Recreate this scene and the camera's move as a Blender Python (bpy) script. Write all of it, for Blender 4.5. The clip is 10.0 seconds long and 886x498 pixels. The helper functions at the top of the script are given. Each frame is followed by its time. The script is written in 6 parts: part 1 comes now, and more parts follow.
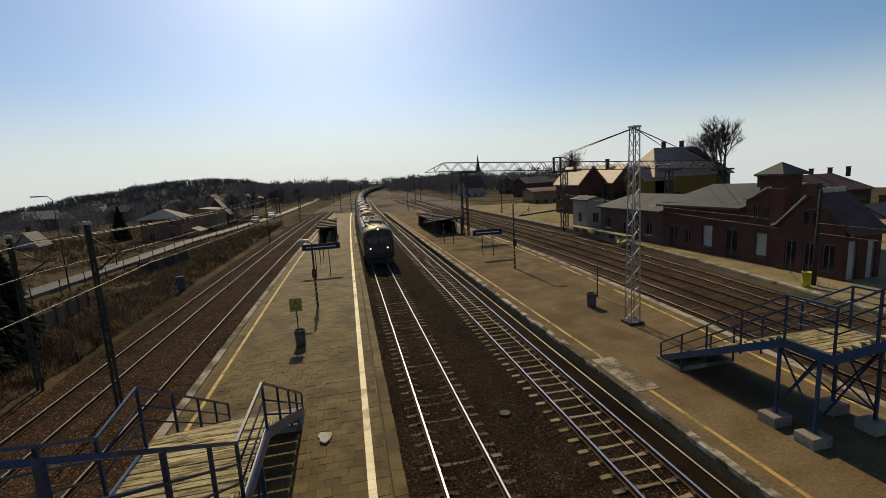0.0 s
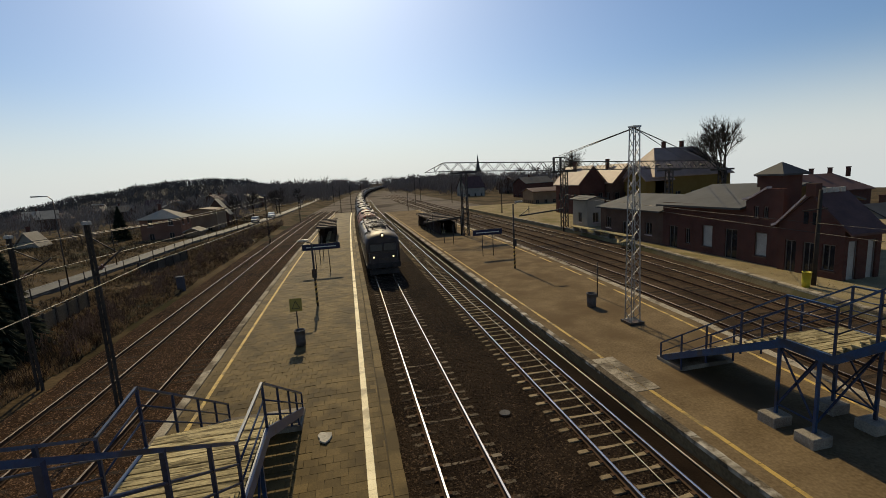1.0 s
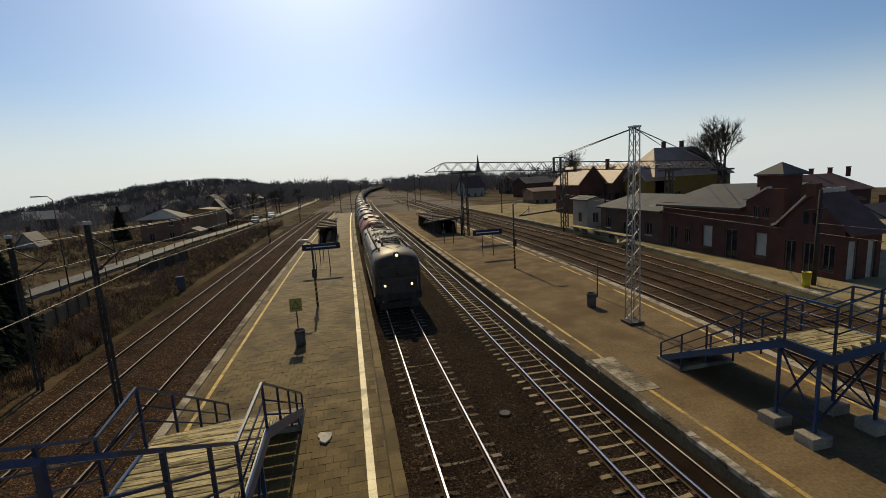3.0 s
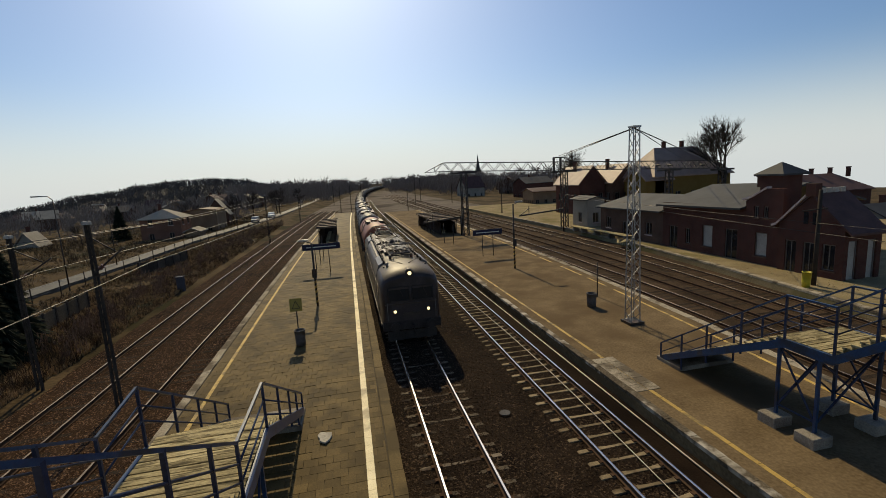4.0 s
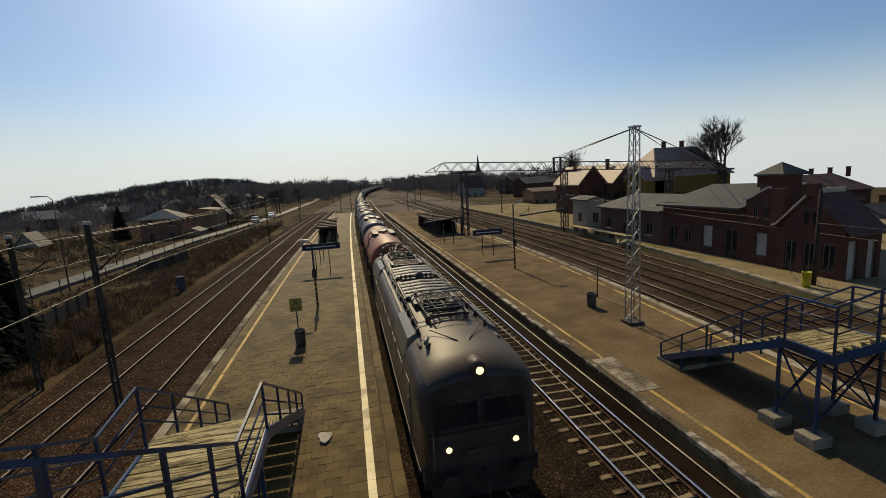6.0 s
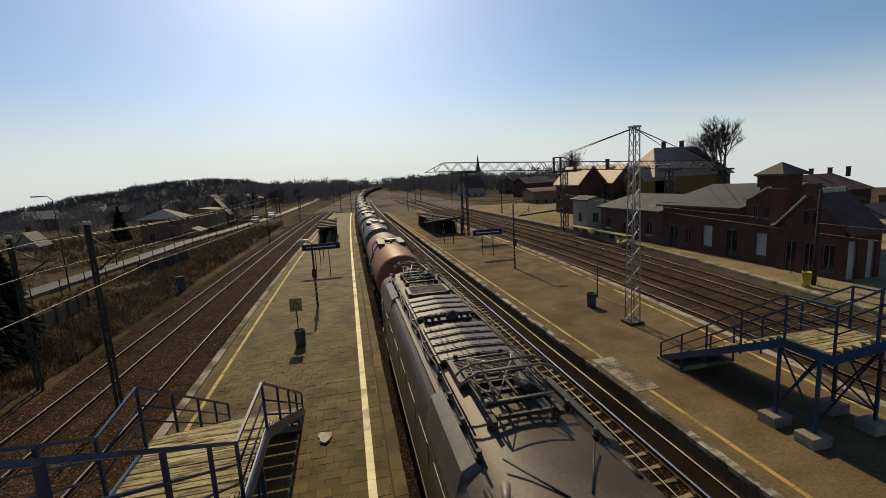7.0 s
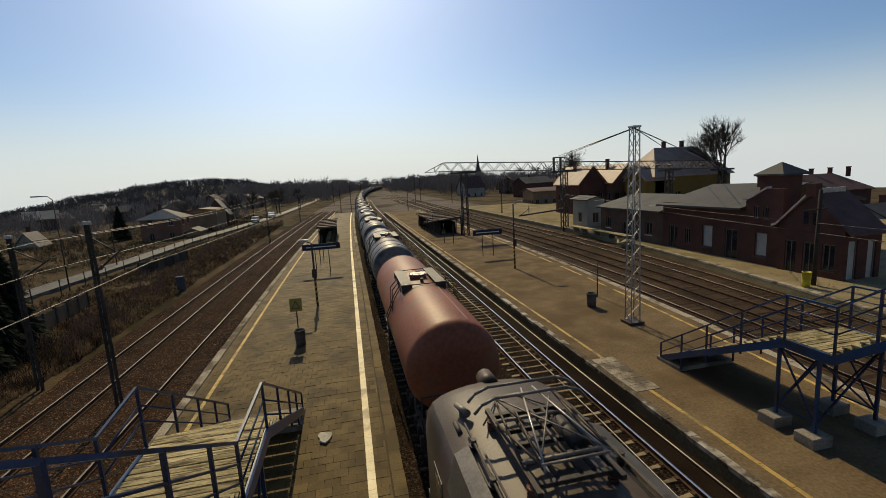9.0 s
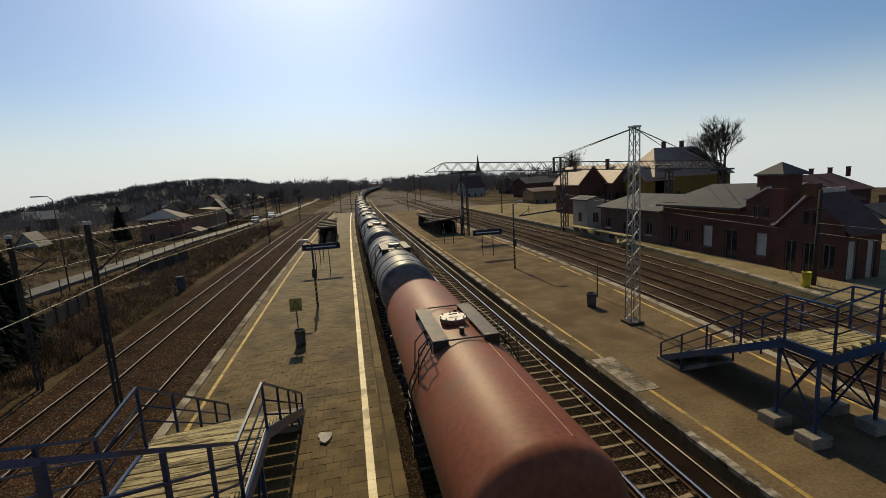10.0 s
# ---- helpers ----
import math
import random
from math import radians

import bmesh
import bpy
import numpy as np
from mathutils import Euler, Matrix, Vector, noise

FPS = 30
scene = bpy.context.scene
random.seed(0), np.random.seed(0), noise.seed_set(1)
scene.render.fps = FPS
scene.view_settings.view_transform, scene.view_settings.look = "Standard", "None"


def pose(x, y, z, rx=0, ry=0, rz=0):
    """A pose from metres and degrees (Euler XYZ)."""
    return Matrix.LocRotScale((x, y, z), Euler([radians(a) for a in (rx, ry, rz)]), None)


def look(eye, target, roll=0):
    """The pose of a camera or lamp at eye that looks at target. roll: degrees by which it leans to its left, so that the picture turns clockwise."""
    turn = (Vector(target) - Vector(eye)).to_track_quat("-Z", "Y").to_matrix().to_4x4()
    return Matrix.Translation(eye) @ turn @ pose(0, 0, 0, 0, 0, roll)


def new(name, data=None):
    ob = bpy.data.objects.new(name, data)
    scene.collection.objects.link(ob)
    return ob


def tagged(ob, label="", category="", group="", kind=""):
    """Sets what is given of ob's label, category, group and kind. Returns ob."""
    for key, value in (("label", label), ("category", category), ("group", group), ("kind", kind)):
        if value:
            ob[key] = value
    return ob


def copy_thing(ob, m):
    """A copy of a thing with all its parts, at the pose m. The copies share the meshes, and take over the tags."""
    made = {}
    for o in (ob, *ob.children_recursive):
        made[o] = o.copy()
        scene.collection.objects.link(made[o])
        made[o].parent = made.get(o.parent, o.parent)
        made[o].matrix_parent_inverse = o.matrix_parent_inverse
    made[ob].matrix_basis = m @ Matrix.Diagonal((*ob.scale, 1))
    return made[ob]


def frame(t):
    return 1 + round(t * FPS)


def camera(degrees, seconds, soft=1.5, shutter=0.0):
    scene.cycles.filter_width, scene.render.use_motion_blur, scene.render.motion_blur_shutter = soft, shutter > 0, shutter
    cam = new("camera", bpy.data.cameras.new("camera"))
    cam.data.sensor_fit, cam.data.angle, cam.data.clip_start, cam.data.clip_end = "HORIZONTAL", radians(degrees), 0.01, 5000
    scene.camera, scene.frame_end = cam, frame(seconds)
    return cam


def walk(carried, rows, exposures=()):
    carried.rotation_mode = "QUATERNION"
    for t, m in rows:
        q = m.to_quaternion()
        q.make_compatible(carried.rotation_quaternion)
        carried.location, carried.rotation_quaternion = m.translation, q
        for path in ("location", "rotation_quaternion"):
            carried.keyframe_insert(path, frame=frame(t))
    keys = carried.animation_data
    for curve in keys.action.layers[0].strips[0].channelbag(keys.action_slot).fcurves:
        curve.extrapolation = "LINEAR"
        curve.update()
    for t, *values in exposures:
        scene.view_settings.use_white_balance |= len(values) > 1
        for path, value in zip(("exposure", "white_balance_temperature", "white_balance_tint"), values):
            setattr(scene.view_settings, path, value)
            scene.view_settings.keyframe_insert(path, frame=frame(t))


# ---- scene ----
# camera: fixed on the footbridge over the tracks
cam = camera(90.26, 10.0, 0.8, 0.12)
EYE, AIM = (-2.63, 0.0, 8.09), (7.501, 48.333, 0.265)
walk(cam, [(0, look(EYE, AIM, -3.27)), (10, look(EYE, AIM, -3.27))], [(0, -0.1, 6500, 10), (10, -0.1, 6500, 10)])

# daylight: spring sun ahead of the camera, high haze
SUN_EL, SUN_AZ = radians(38), radians(-2)
world = bpy.data.worlds.new("sky")
scene.world = world
world.use_nodes = True
wn = world.node_tree
sky = wn.nodes.new("ShaderNodeTexSky")
sky.sky_type, sky.sun_disc = "NISHITA", False
sky.sun_elevation, sky.sun_rotation = SUN_EL, SUN_AZ
sky.air_density, sky.dust_density, sky.ozone_density = 1.0, 1.3, 4.0
wn.nodes["Background"].inputs["Strength"].default_value = 0.09
# thin white haze that thickens towards the horizon all round
wtc, wsep, wmr, wmix, whs = (wn.nodes.new("ShaderNode" + k) for k in ("TexCoord", "SeparateXYZ", "MapRange", "Mix", "HueSaturation"))
wmr.interpolation_type = "SMOOTHERSTEP"
wmr.inputs[1].default_value, wmr.inputs[2].default_value, wmr.inputs[3].default_value, wmr.inputs[4].default_value = -0.02, 0.24, 0.85, 0.0
wmix.data_type = "RGBA"
wmix.inputs[7].default_value = (8.4, 8.9, 8.8, 1)
whs.inputs["Saturation"].default_value = 1.05
wtint = wn.nodes.new("ShaderNodeMix")
wtint.data_type, wtint.blend_type = "RGBA", "MULTIPLY"
wtint.inputs[0].default_value, wtint.inputs[7].default_value = 1.0, (0.92, 1.0, 1.05, 1)
wn.links.new(wtc.outputs["Generated"], wsep.inputs[0])
wn.links.new(wsep.outputs[2], wmr.inputs[0])
wn.links.new(wmr.outputs[0], wmix.inputs[0])
wn.links.new(sky.outputs[0], whs.inputs["Color"])
wn.links.new(whs.outputs[0], wtint.inputs[6])
wn.links.new(wtint.outputs[2], wmix.inputs[6])
wn.links.new(wmix.outputs[2], wn.nodes["Background"].inputs["Color"])
sun = new("sun", bpy.data.lights.new("sun", "SUN"))
sun.data.energy, sun.data.angle, sun.data.color = 4.2, radians(0.6), (1.0, 0.81, 0.48)
sun.matrix_world = look((math.sin(SUN_AZ) * math.cos(SUN_EL) * 100, math.cos(SUN_AZ) * math.cos(SUN_EL) * 100, math.sin(SUN_EL) * 100), (0, 0, 0))


# ---- materials ----
def mat(name, a, b, rough=0.8, metal=0.0, grain=30.0, blotch=1.5, bump=0.3, vary=0.0, island=False, c=None, cscale=0.4, spec=None, stretch=(1, 1, 1), own=False, cracks=0.0):
    """Two-scale mottled surface from colour a to b, with patches of c; vary: difference from piece to piece; own: pattern fixed to the thing, not the place."""
    m = bpy.data.materials.new(name)
    m.use_nodes = True
    nt = m.node_tree
    N, L = nt.nodes, nt.links
    bs = N["Principled BSDF"]
    tc = N.new("ShaderNodeTexCoord")
    mp = N.new("ShaderNodeMapping")
    mp.inputs["Scale"].default_value = stretch
    L.new(tc.outputs["Object"] if own else N.new("ShaderNodeNewGeometry").outputs["Position"], mp.inputs[0])
    n1, n2 = N.new("ShaderNodeTexNoise"), N.new("ShaderNodeTexNoise")
    n1.inputs["Scale"].default_value, n1.inputs["Detail"].default_value = grain, 5
    n2.inputs["Scale"].default_value, n2.inputs["Detail"].default_value = blotch, 6
    L.new(mp.outputs[0], n1.inputs[0])
    L.new(mp.outputs[0], n2.inputs[0])
    add = N.new("ShaderNodeMath")
    add.operation = "ADD"
    L.new(n1.outputs[0], add.inputs[0])
    L.new(n2.outputs[0], add.inputs[1])
    mr = N.new("ShaderNodeMapRange")
    mr.inputs[1].default_value, mr.inputs[2].default_value = 0.72, 1.28
    L.new(add.outputs[0], mr.inputs[0])
    mix = N.new("ShaderNodeMix")
    mix.data_type = "RGBA"
    mix.inputs[6].default_value, mix.inputs[7].default_value = (*a, 1), (*b, 1)
    L.new(mr.outputs[0], mix.inputs[0])
    col = mix.outputs[2]
    if c:
        n3 = N.new("ShaderNodeTexNoise")
        n3.inputs["Scale"].default_value, n3.inputs["Detail"].default_value = cscale, 7
        L.new(mp.outputs[0], n3.inputs[0])
        r3 = N.new("ShaderNodeMapRange")
        r3.inputs[1].default_value, r3.inputs[2].default_value = 0.5, 0.62
        L.new(n3.outputs[0], r3.inputs[0])
        mc = N.new("ShaderNodeMix")
        mc.data_type = "RGBA"
        L.new(r3.outputs[0], mc.inputs[0])
        L.new(col, mc.inputs[6])
        mc.inputs[7].default_value = (*c, 1)
        col = mc.outputs[2]
    if cracks:
        wv, vo, rv, mk = N.new("ShaderNodeVectorMath"), N.new("ShaderNodeTexVoronoi"), N.new("ShaderNodeMapRange"), N.new("ShaderNodeMix")
        wv.operation = "ADD"
        L.new(mp.outputs[0], wv.inputs[0])
        L.new(n2.outputs[1], wv.inputs[1])
        vo.feature = "DISTANCE_TO_EDGE"
        vo.inputs["Scale"].default_value = cracks
        L.new(wv.outputs[0], vo.inputs["Vector"])
        rv.inputs[1].default_value, rv.inputs[2].default_value = 0.0, 0.014
        L.new(vo.outputs["Distance"], rv.inputs[0])
        mk.data_type, mk.blend_type = "RGBA", "MULTIPLY"
        mk.inputs[0].default_value = 1.0
        gr = N.new("ShaderNodeMapRange")
        gr.inputs[3].default_value = 0.45
        L.new(rv.outputs[0], gr.inputs[0])
        L.new(col, mk.inputs[6])
        L.new(gr.outputs[0], mk.inputs[7])
        col = mk.outputs[2]
    if vary:
        src = N.new("ShaderNodeNewGeometry").outputs["Random Per Island"] if island else N.new("ShaderNodeObjectInfo").outputs["Random"]
        vr = N.new("ShaderNodeMapRange")
        vr.inputs[3].default_value, vr.inputs[4].default_value = 1 - vary, 1 + vary
        L.new(src, vr.inputs[0])
        hv = N.new("ShaderNodeHueSaturation")
        L.new(vr.outputs[0], hv.inputs["Value"])
        L.new(col, hv.inputs["Color"])
        col = hv.outputs[0]
    L.new(col, bs.inputs["Base Color"])
    bs.inputs["Roughness"].default_value, bs.inputs["Metallic"].default_value = rough, metal
    bs.inputs["Specular IOR Level"].default_value = (0.03 if rough >= 0.8 else 0.3) if spec is None else spec
    if bump:
        bp = N.new("ShaderNodeBump")
        bp.inputs["Strength"].default_value, bp.inputs["Distance"].default_value = bump, 0.02
        L.new(add.outputs[0], bp.inputs["Height"])
        L.new(bp.outputs[0], bs.inputs["Normal"])
    return m


def glow(name, colour, strength):
    m = bpy.data.materials.new(name)
    m.use_nodes = True
    bs = m.node_tree.nodes["Principled BSDF"]
    bs.inputs["Emission Color"].default_value, bs.inputs["Emission Strength"].default_value = (*colour, 1), strength
    return m


BALLAST = mat("ballast", (0.0144, 0.00774, 0.00421), (0.0475, 0.0263, 0.0139), 0.95, grain=22, blotch=0.5, bump=1.0, c=(0.0124, 0.00655, 0.00379), cscale=0.25)
STONE = mat("ballast_stone", (0.0657, 0.0377, 0.0209), (0.176, 0.105, 0.0583), 0.9, grain=9, blotch=1, vary=0.55, island=True)
SOIL = mat("dry_soil", (0.03, 0.021, 0.011), (0.1, 0.07, 0.037), 0.95, grain=6, blotch=0.22, bump=0.8, c=(0.0225, 0.0198, 0.0075), cscale=0.1)
SLAB = mat("paving_slab", (0.0756, 0.053, 0.0213), (0.132, 0.0933, 0.0375), 0.7, grain=24, blotch=1.3, vary=0.2, bump=0.3, c=(0.0631, 0.0444, 0.0184), cscale=0.8, spec=0.06)
SLABJ = mat("paving_slab_joined", (0.0756, 0.053, 0.0213), (0.132, 0.0933, 0.0375), 0.7, grain=24, blotch=1.3, vary=0.2, island=True, bump=0.3, c=(0.0631, 0.0444, 0.0184), cscale=0.5, spec=0.06)
JOINT = mat("joint_sand", (0.05, 0.04, 0.028), (0.10, 0.085, 0.06), 0.95)
TARMAC = mat("worn_tarmac", (0.1, 0.071, 0.038), (0.185, 0.135, 0.076), 0.9, grain=11, blotch=0.9, bump=0.5, c=(0.105, 0.073, 0.04), cscale=0.35)
COPING = mat("coping_concrete", (0.214, 0.183, 0.134), (0.405, 0.357, 0.267), 0.9, grain=18, blotch=1.1, bump=0.6, vary=0.07, c=(0.124, 0.103, 0.0743), cscale=0.9, cracks=1.1)
BROKENEDGE = mat("broken_edge_concrete", (0.06, 0.048, 0.033), (0.14, 0.116, 0.082), 0.9, grain=14, blotch=1.4, bump=0.8, vary=0.25, c=(0.36, 0.33, 0.27), cscale=1.3)
YPAINT = mat("yellow_line_paint", (0.357, 0.232, 0.0525), (0.527, 0.36, 0.091), 0.75, grain=25, blotch=1.2, vary=0.12, c=(0.187, 0.136, 0.056), cscale=1.6)
PALEPAINT = mat("pale_line_paint", (0.62, 0.52, 0.30), (0.85, 0.76, 0.50), 0.7, grain=25, blotch=1.2, vary=0.04, c=(0.42, 0.35, 0.22), cscale=1.4)
RAILTOP = mat("polished_rail_head", (0.42, 0.40, 0.38), (0.62, 0.60, 0.58), 0.26, 1.0, grain=60, blotch=2, bump=0.05)
RAILDULL = mat("dull_rail_head", (0.09, 0.07, 0.055), (0.18, 0.15, 0.125), 0.5, 0.7, grain=60, blotch=2, bump=0.05)
DIRTYSL = mat("dirty_concrete_sleeper", (0.077, 0.0605, 0.044), (0.187, 0.154, 0.11), 0.9, grain=25, blotch=2, vary=0.4, c=(0.033, 0.0242, 0.0187), cscale=1.2)
OILBED = mat("oily_ballast", (0.009, 0.0058, 0.0036), (0.028, 0.0185, 0.0115), 0.95, grain=22, blotch=0.5, bump=1.0, c=(0.008, 0.005, 0.0034), cscale=0.25)
OILSTONE = mat("oily_ballast_stone", (0.0196, 0.0126, 0.0077), (0.0812, 0.0546, 0.0336), 0.9, grain=9, blotch=1, vary=0.6, island=True)
RUST = mat("rusty_rail_web", (0.045, 0.028, 0.019), (0.11, 0.068, 0.042), 0.85, grain=40, blotch=3, bump=0.4)
SLEEPER = mat("concrete_sleeper", (0.156, 0.119, 0.0716), (0.294, 0.231, 0.14), 0.9, grain=25, blotch=2, vary=0.25, c=(0.0918, 0.0683, 0.0429), cscale=1.5)
WOODSL = mat("tarred_timber_sleeper", (0.0144, 0.0106, 0.00768), (0.0432, 0.0326, 0.024), 0.9, grain=20, blotch=2, vary=0.3)
BLUE = mat("blue_paint", (0.005, 0.026, 0.075), (0.012, 0.055, 0.14), 0.38, grain=20, blotch=2, bump=0.1, spec=0.5, c=(0.0153, 0.0255, 0.0459), cscale=2)
DKBLUE = mat("dark_blue_paint", (0.0084, 0.0154, 0.042), (0.021, 0.035, 0.077), 0.5, grain=20, blotch=2, bump=0.1)
PLANK = mat("weathered_plank", (0.2, 0.165, 0.085), (0.5, 0.42, 0.235), 0.85, grain=10, blotch=1.6, vary=0.28, bump=0.6, c=(0.12, 0.1, 0.058), cscale=2.2, stretch=(1, 6, 1))
CONC = mat("weathered_concrete", (0.165, 0.144, 0.116), (0.297, 0.268, 0.219), 0.9, grain=20, blotch=1.3, bump=0.5, c=(0.116, 0.099, 0.0784), cscale=0.9)
GALV = mat("galvanised_steel", (0.22, 0.21, 0.19), (0.40, 0.385, 0.36), 0.5, 0.6, grain=20, blotch=2, bump=0.1)
DARKSTEEL = mat("dark_painted_steel", (0.022, 0.019, 0.017), (0.06, 0.052, 0.045), 0.55, 0.2, grain=20, blotch=2, bump=0.15, c=(0.07, 0.045, 0.03), cscale=2)
TIMBERPOLE = mat("dark_concrete_pole", (0.03, 0.0252, 0.0204), (0.066, 0.0552, 0.045), 0.85, grain=15, blotch=1)
WIRE = mat("oxidised_copper_wire", (0.036, 0.0324, 0.0288), (0.072, 0.0648, 0.0576), 0.45, 0.7, bump=0)
BINGREY = mat("grey_bin_concrete", (0.06, 0.058, 0.056), (0.13, 0.125, 0.12), 0.85, grain=25, blotch=3)
SIGNY = mat("faded_yellow_sign", (0.252, 0.198, 0.042), (0.348, 0.282, 0.072), 0.6, grain=10, blotch=3, bump=0)
BLACKP = mat("black_paint", (0.012, 0.012, 0.012), (0.03, 0.03, 0.03), 0.6)
SIGNBLUE = mat("blue_sign_enamel", (0.006, 0.009, 0.03), (0.011, 0.016, 0.05), 0.4, bump=0)
WHITEP = mat("white_paint", (0.5, 0.48, 0.45), (0.65, 0.63, 0.6), 0.7, grain=15, blotch=2, bump=0.1)


# ---- mesh helpers ----
def box(bm, x0, x1, y0, y1, z0, z1):
    v = [bm.verts.new((x, y, z)) for z in (z0, z1) for y in (y0, y1) for x in (x0, x1)]
    for q in ((0, 2, 3, 1), (4, 5, 7, 6), (0, 1, 5, 4), (2, 6, 7, 3), (0, 4, 6, 2), (1, 3, 7, 5)):
        bm.faces.new([v[i] for i in q])
    return bm


def tube(bm, p, q, r, seg=8, r2=None, square=False):
    """A round (or square) bar from p to q."""
    p, q = Vector(p), Vector(q)
    d = (q - p).normalized()
    side = d.cross(Vector((0, 0, 1)))
    side = side.normalized() if side.length > 1e-4 else Vector((1, 0, 0))
    up = side.cross(d)
    n, off = (4, math.pi / 4) if square else (seg, 0)
    rings = []
    for o, rr in ((p, r), (q, r if r2 is None else r2)):
        rings.append([bm.verts.new(o + side * math.cos(off + 2 * math.pi * i / n) * rr + up * math.sin(off + 2 * math.pi * i / n) * rr) for i in range(n)])
    for i in range(n):
        f = bm.faces.new((rings[0][i], rings[0][(i + 1) % n], rings[1][(i + 1) % n], rings[1][i]))
        f.smooth = not square and n > 5
    bm.faces.new(rings[0][::-1])
    bm.faces.new(rings[1])
    return bm


def loft(bm, sections, closed=True, caps=True, smooth=True):
    """Skin through lists of points, all of one length."""
    rings = [[bm.verts.new(p) for p in s] for s in sections]
    n = len(rings[0])
    for a, b in zip(rings, rings[1:]):
        for i in range(n if closed else n - 1):
            f = bm.faces.new((a[i], a[(i + 1) % n], b[(i + 1) % n], b[i]))
            f.smooth = smooth
    if caps and closed:
        bm.faces.new(rings[0][::-1])
        bm.faces.new(rings[-1])
    return bm


def strand(bm, pts, r, n=4):
    """One continuous wire or pipe through pts."""
    pts = [Vector(p) for p in pts]
    secs = []
    for i, p in enumerate(pts):
        d = (pts[min(i + 1, len(pts) - 1)] - pts[max(i - 1, 0)]).normalized()
        s = d.cross(Vector((0, 0, 1))).normalized()
        u = s.cross(d)
        secs.append([p + s * math.cos(6.2832 * k / n) * r + u * math.sin(6.2832 * k / n) * r for k in range(n)])
    return loft(bm, secs)


def mesh(bm, m, name="mesh", normals=True):
    if normals:
        bmesh.ops.recalc_face_normals(bm, faces=bm.faces)
    me = bpy.data.meshes.new(name)
    bm.to_mesh(me)
    bm.free()
    me.materials.append(m)
    return me


def part(name, bm, m, parent=None, label="", kind=""):
    ob = new(name, mesh(bm, m, name))
    ob.parent = parent
    return tagged(ob, label, kind=kind)


def thing(name, label, category, group="", kind="", at=None):
    ob = tagged(new(name), label, category, group, kind)
    if at is not None:
        ob.matrix_basis = at
    return ob


def B():
    return bmesh.new()


def piece(name, me, parent, x, y, z, rz=0.0):
    ob = new(name, me)
    ob.parent = parent
    ob.location, ob.rotation_euler = (x, y, z), (0, 0, rz)
    return ob


# ---- plan: lines of the station, x as a function of the way y along the tracks ----
def bend(y, k=1.45e-4, start=45.0):
    return k * max(0.0, y - start) ** 2


def way1(y):
    return bend(y)


def way2(y):
    return 4.68 + bend(y, 1.0e-4)


def way_a(y):
    return -14.25 + 2.4e-4 * max(0.0, y - 20) ** 2 if y < 160 else -9.55 + (y - 160) * 0.067


def way_b(y):
    return -10.3 + 2.2e-4 * max(0.0, y - 20) ** 2 if y < 160 else -5.99 + (y - 160) * 0.062


def slope(y, x0, x1, y1):
    """From x0 at y = 8, easing to x1 at y1 and straight on."""
    u = min(max((y - 8) / (y1 - 8), -0.4), 1)
    return x0 + (x1 - x0) * (2 * u - u * u) + bend(y, 0.7e-4, 60)


def edge_r2(y):
    return slope(y, 13.2, 15.7, 52)


def way3(y):
    return slope(y, 15.6, 17.4, 52)


def way4(y):
    return slope(y, 18.1, 20.6, 60)


def way5(y):
    return slope(y, 20.0, 24.2, 58)


def edge_st(y):
    return slope(y, 20.9, 27.0, 60)


def edge_l1(y):
    return -9.42 + 2.9e-4 * max(0.0, y - 25) ** 2


def edge_l2(y):
    return -1.78 + bend(y)


def edge_r1(y):
    return 6.42 + bend(y, 0.5e-4)


PH = 0.35


# ---- ground ----
def land(x, y):
    """Height of the open land: flat at the station, falling away to both sides far off."""
    r = math.hypot(x, y)
    az = math.degrees(math.atan2(x - EYE[0], y)) if r > 1 else 0
    drop = 0.055 * min(1.0, max(0.0, (az - 12) / 40) ** 1.3) if az > 12 else 0.045 * min(1.0, max(0.0, (-az - 14) / 30))
    z = -0.3 - max(0.0, r - 130) * drop
    if x < -16.5:
        z += 0.45 * math.exp(-((x + 18.5) / 1.8) ** 2) - 0.25 * min(1, (-16.5 - x) / 6)
        if r < 150:
            z += 0.16 * noise.noise((x * 0.5, y * 0.5, 0)) + 0.1 * noise.noise((x * 1.7, y * 1.7, 3))
    return z


def ground():
    xs = [-4500, -2500, -1400, -800, -500, -330, -230, -170, -130, -100, -80] + [-66 + i * 1.0 for i in range(84)] + [20, 24, 28, 34, 42, 55, 75, 100, 140, 200, 300, 500, 800, 1400, 2500, 4500]
    ys = [-600, -200, -80, -30] + [-12 + i * 1.2 for i in range(100)] + [112, 120, 130, 145, 165, 190, 220, 260, 320, 400, 520, 700, 1000, 1500, 2300, 3400, 4700]
    verts = [(x, y, land(x, y)) for y in ys for x in xs]
    n = len(xs)
    faces = [(j * n + i, j * n + i + 1, (j + 1) * n + i + 1, (j + 1) * n + i) for j in range(len(ys) - 1) for i in range(n - 1)]
    me = bpy.data.meshes.new("ground")
    me.from_pydata(verts, [], faces)
    me.materials.append(SOIL)
    for p in me.polygons:
        p.use_smooth = True
    tagged(new("ground", me), "dry brown open land with last year's grass", "ground", kind="structure")


ground()


def strip(name, left, right, z, m, label, y0=-25, y1=420, step=3.0, base=-0.6, parent=None, kind="structure", category=""):
    """A raised bed or platform between two plan lines, with sides."""
    bm = B()
    secs = []
    y = y0
    while y <= y1:
        secs.append([(left(y), y, base), (left(y), y, z), (right(y), y, z), (right(y), y, base)])
        y += step
    loft(bm, secs, smooth=False)
    return tagged(part(name, bm, m, parent, kind=kind), label, category or name)


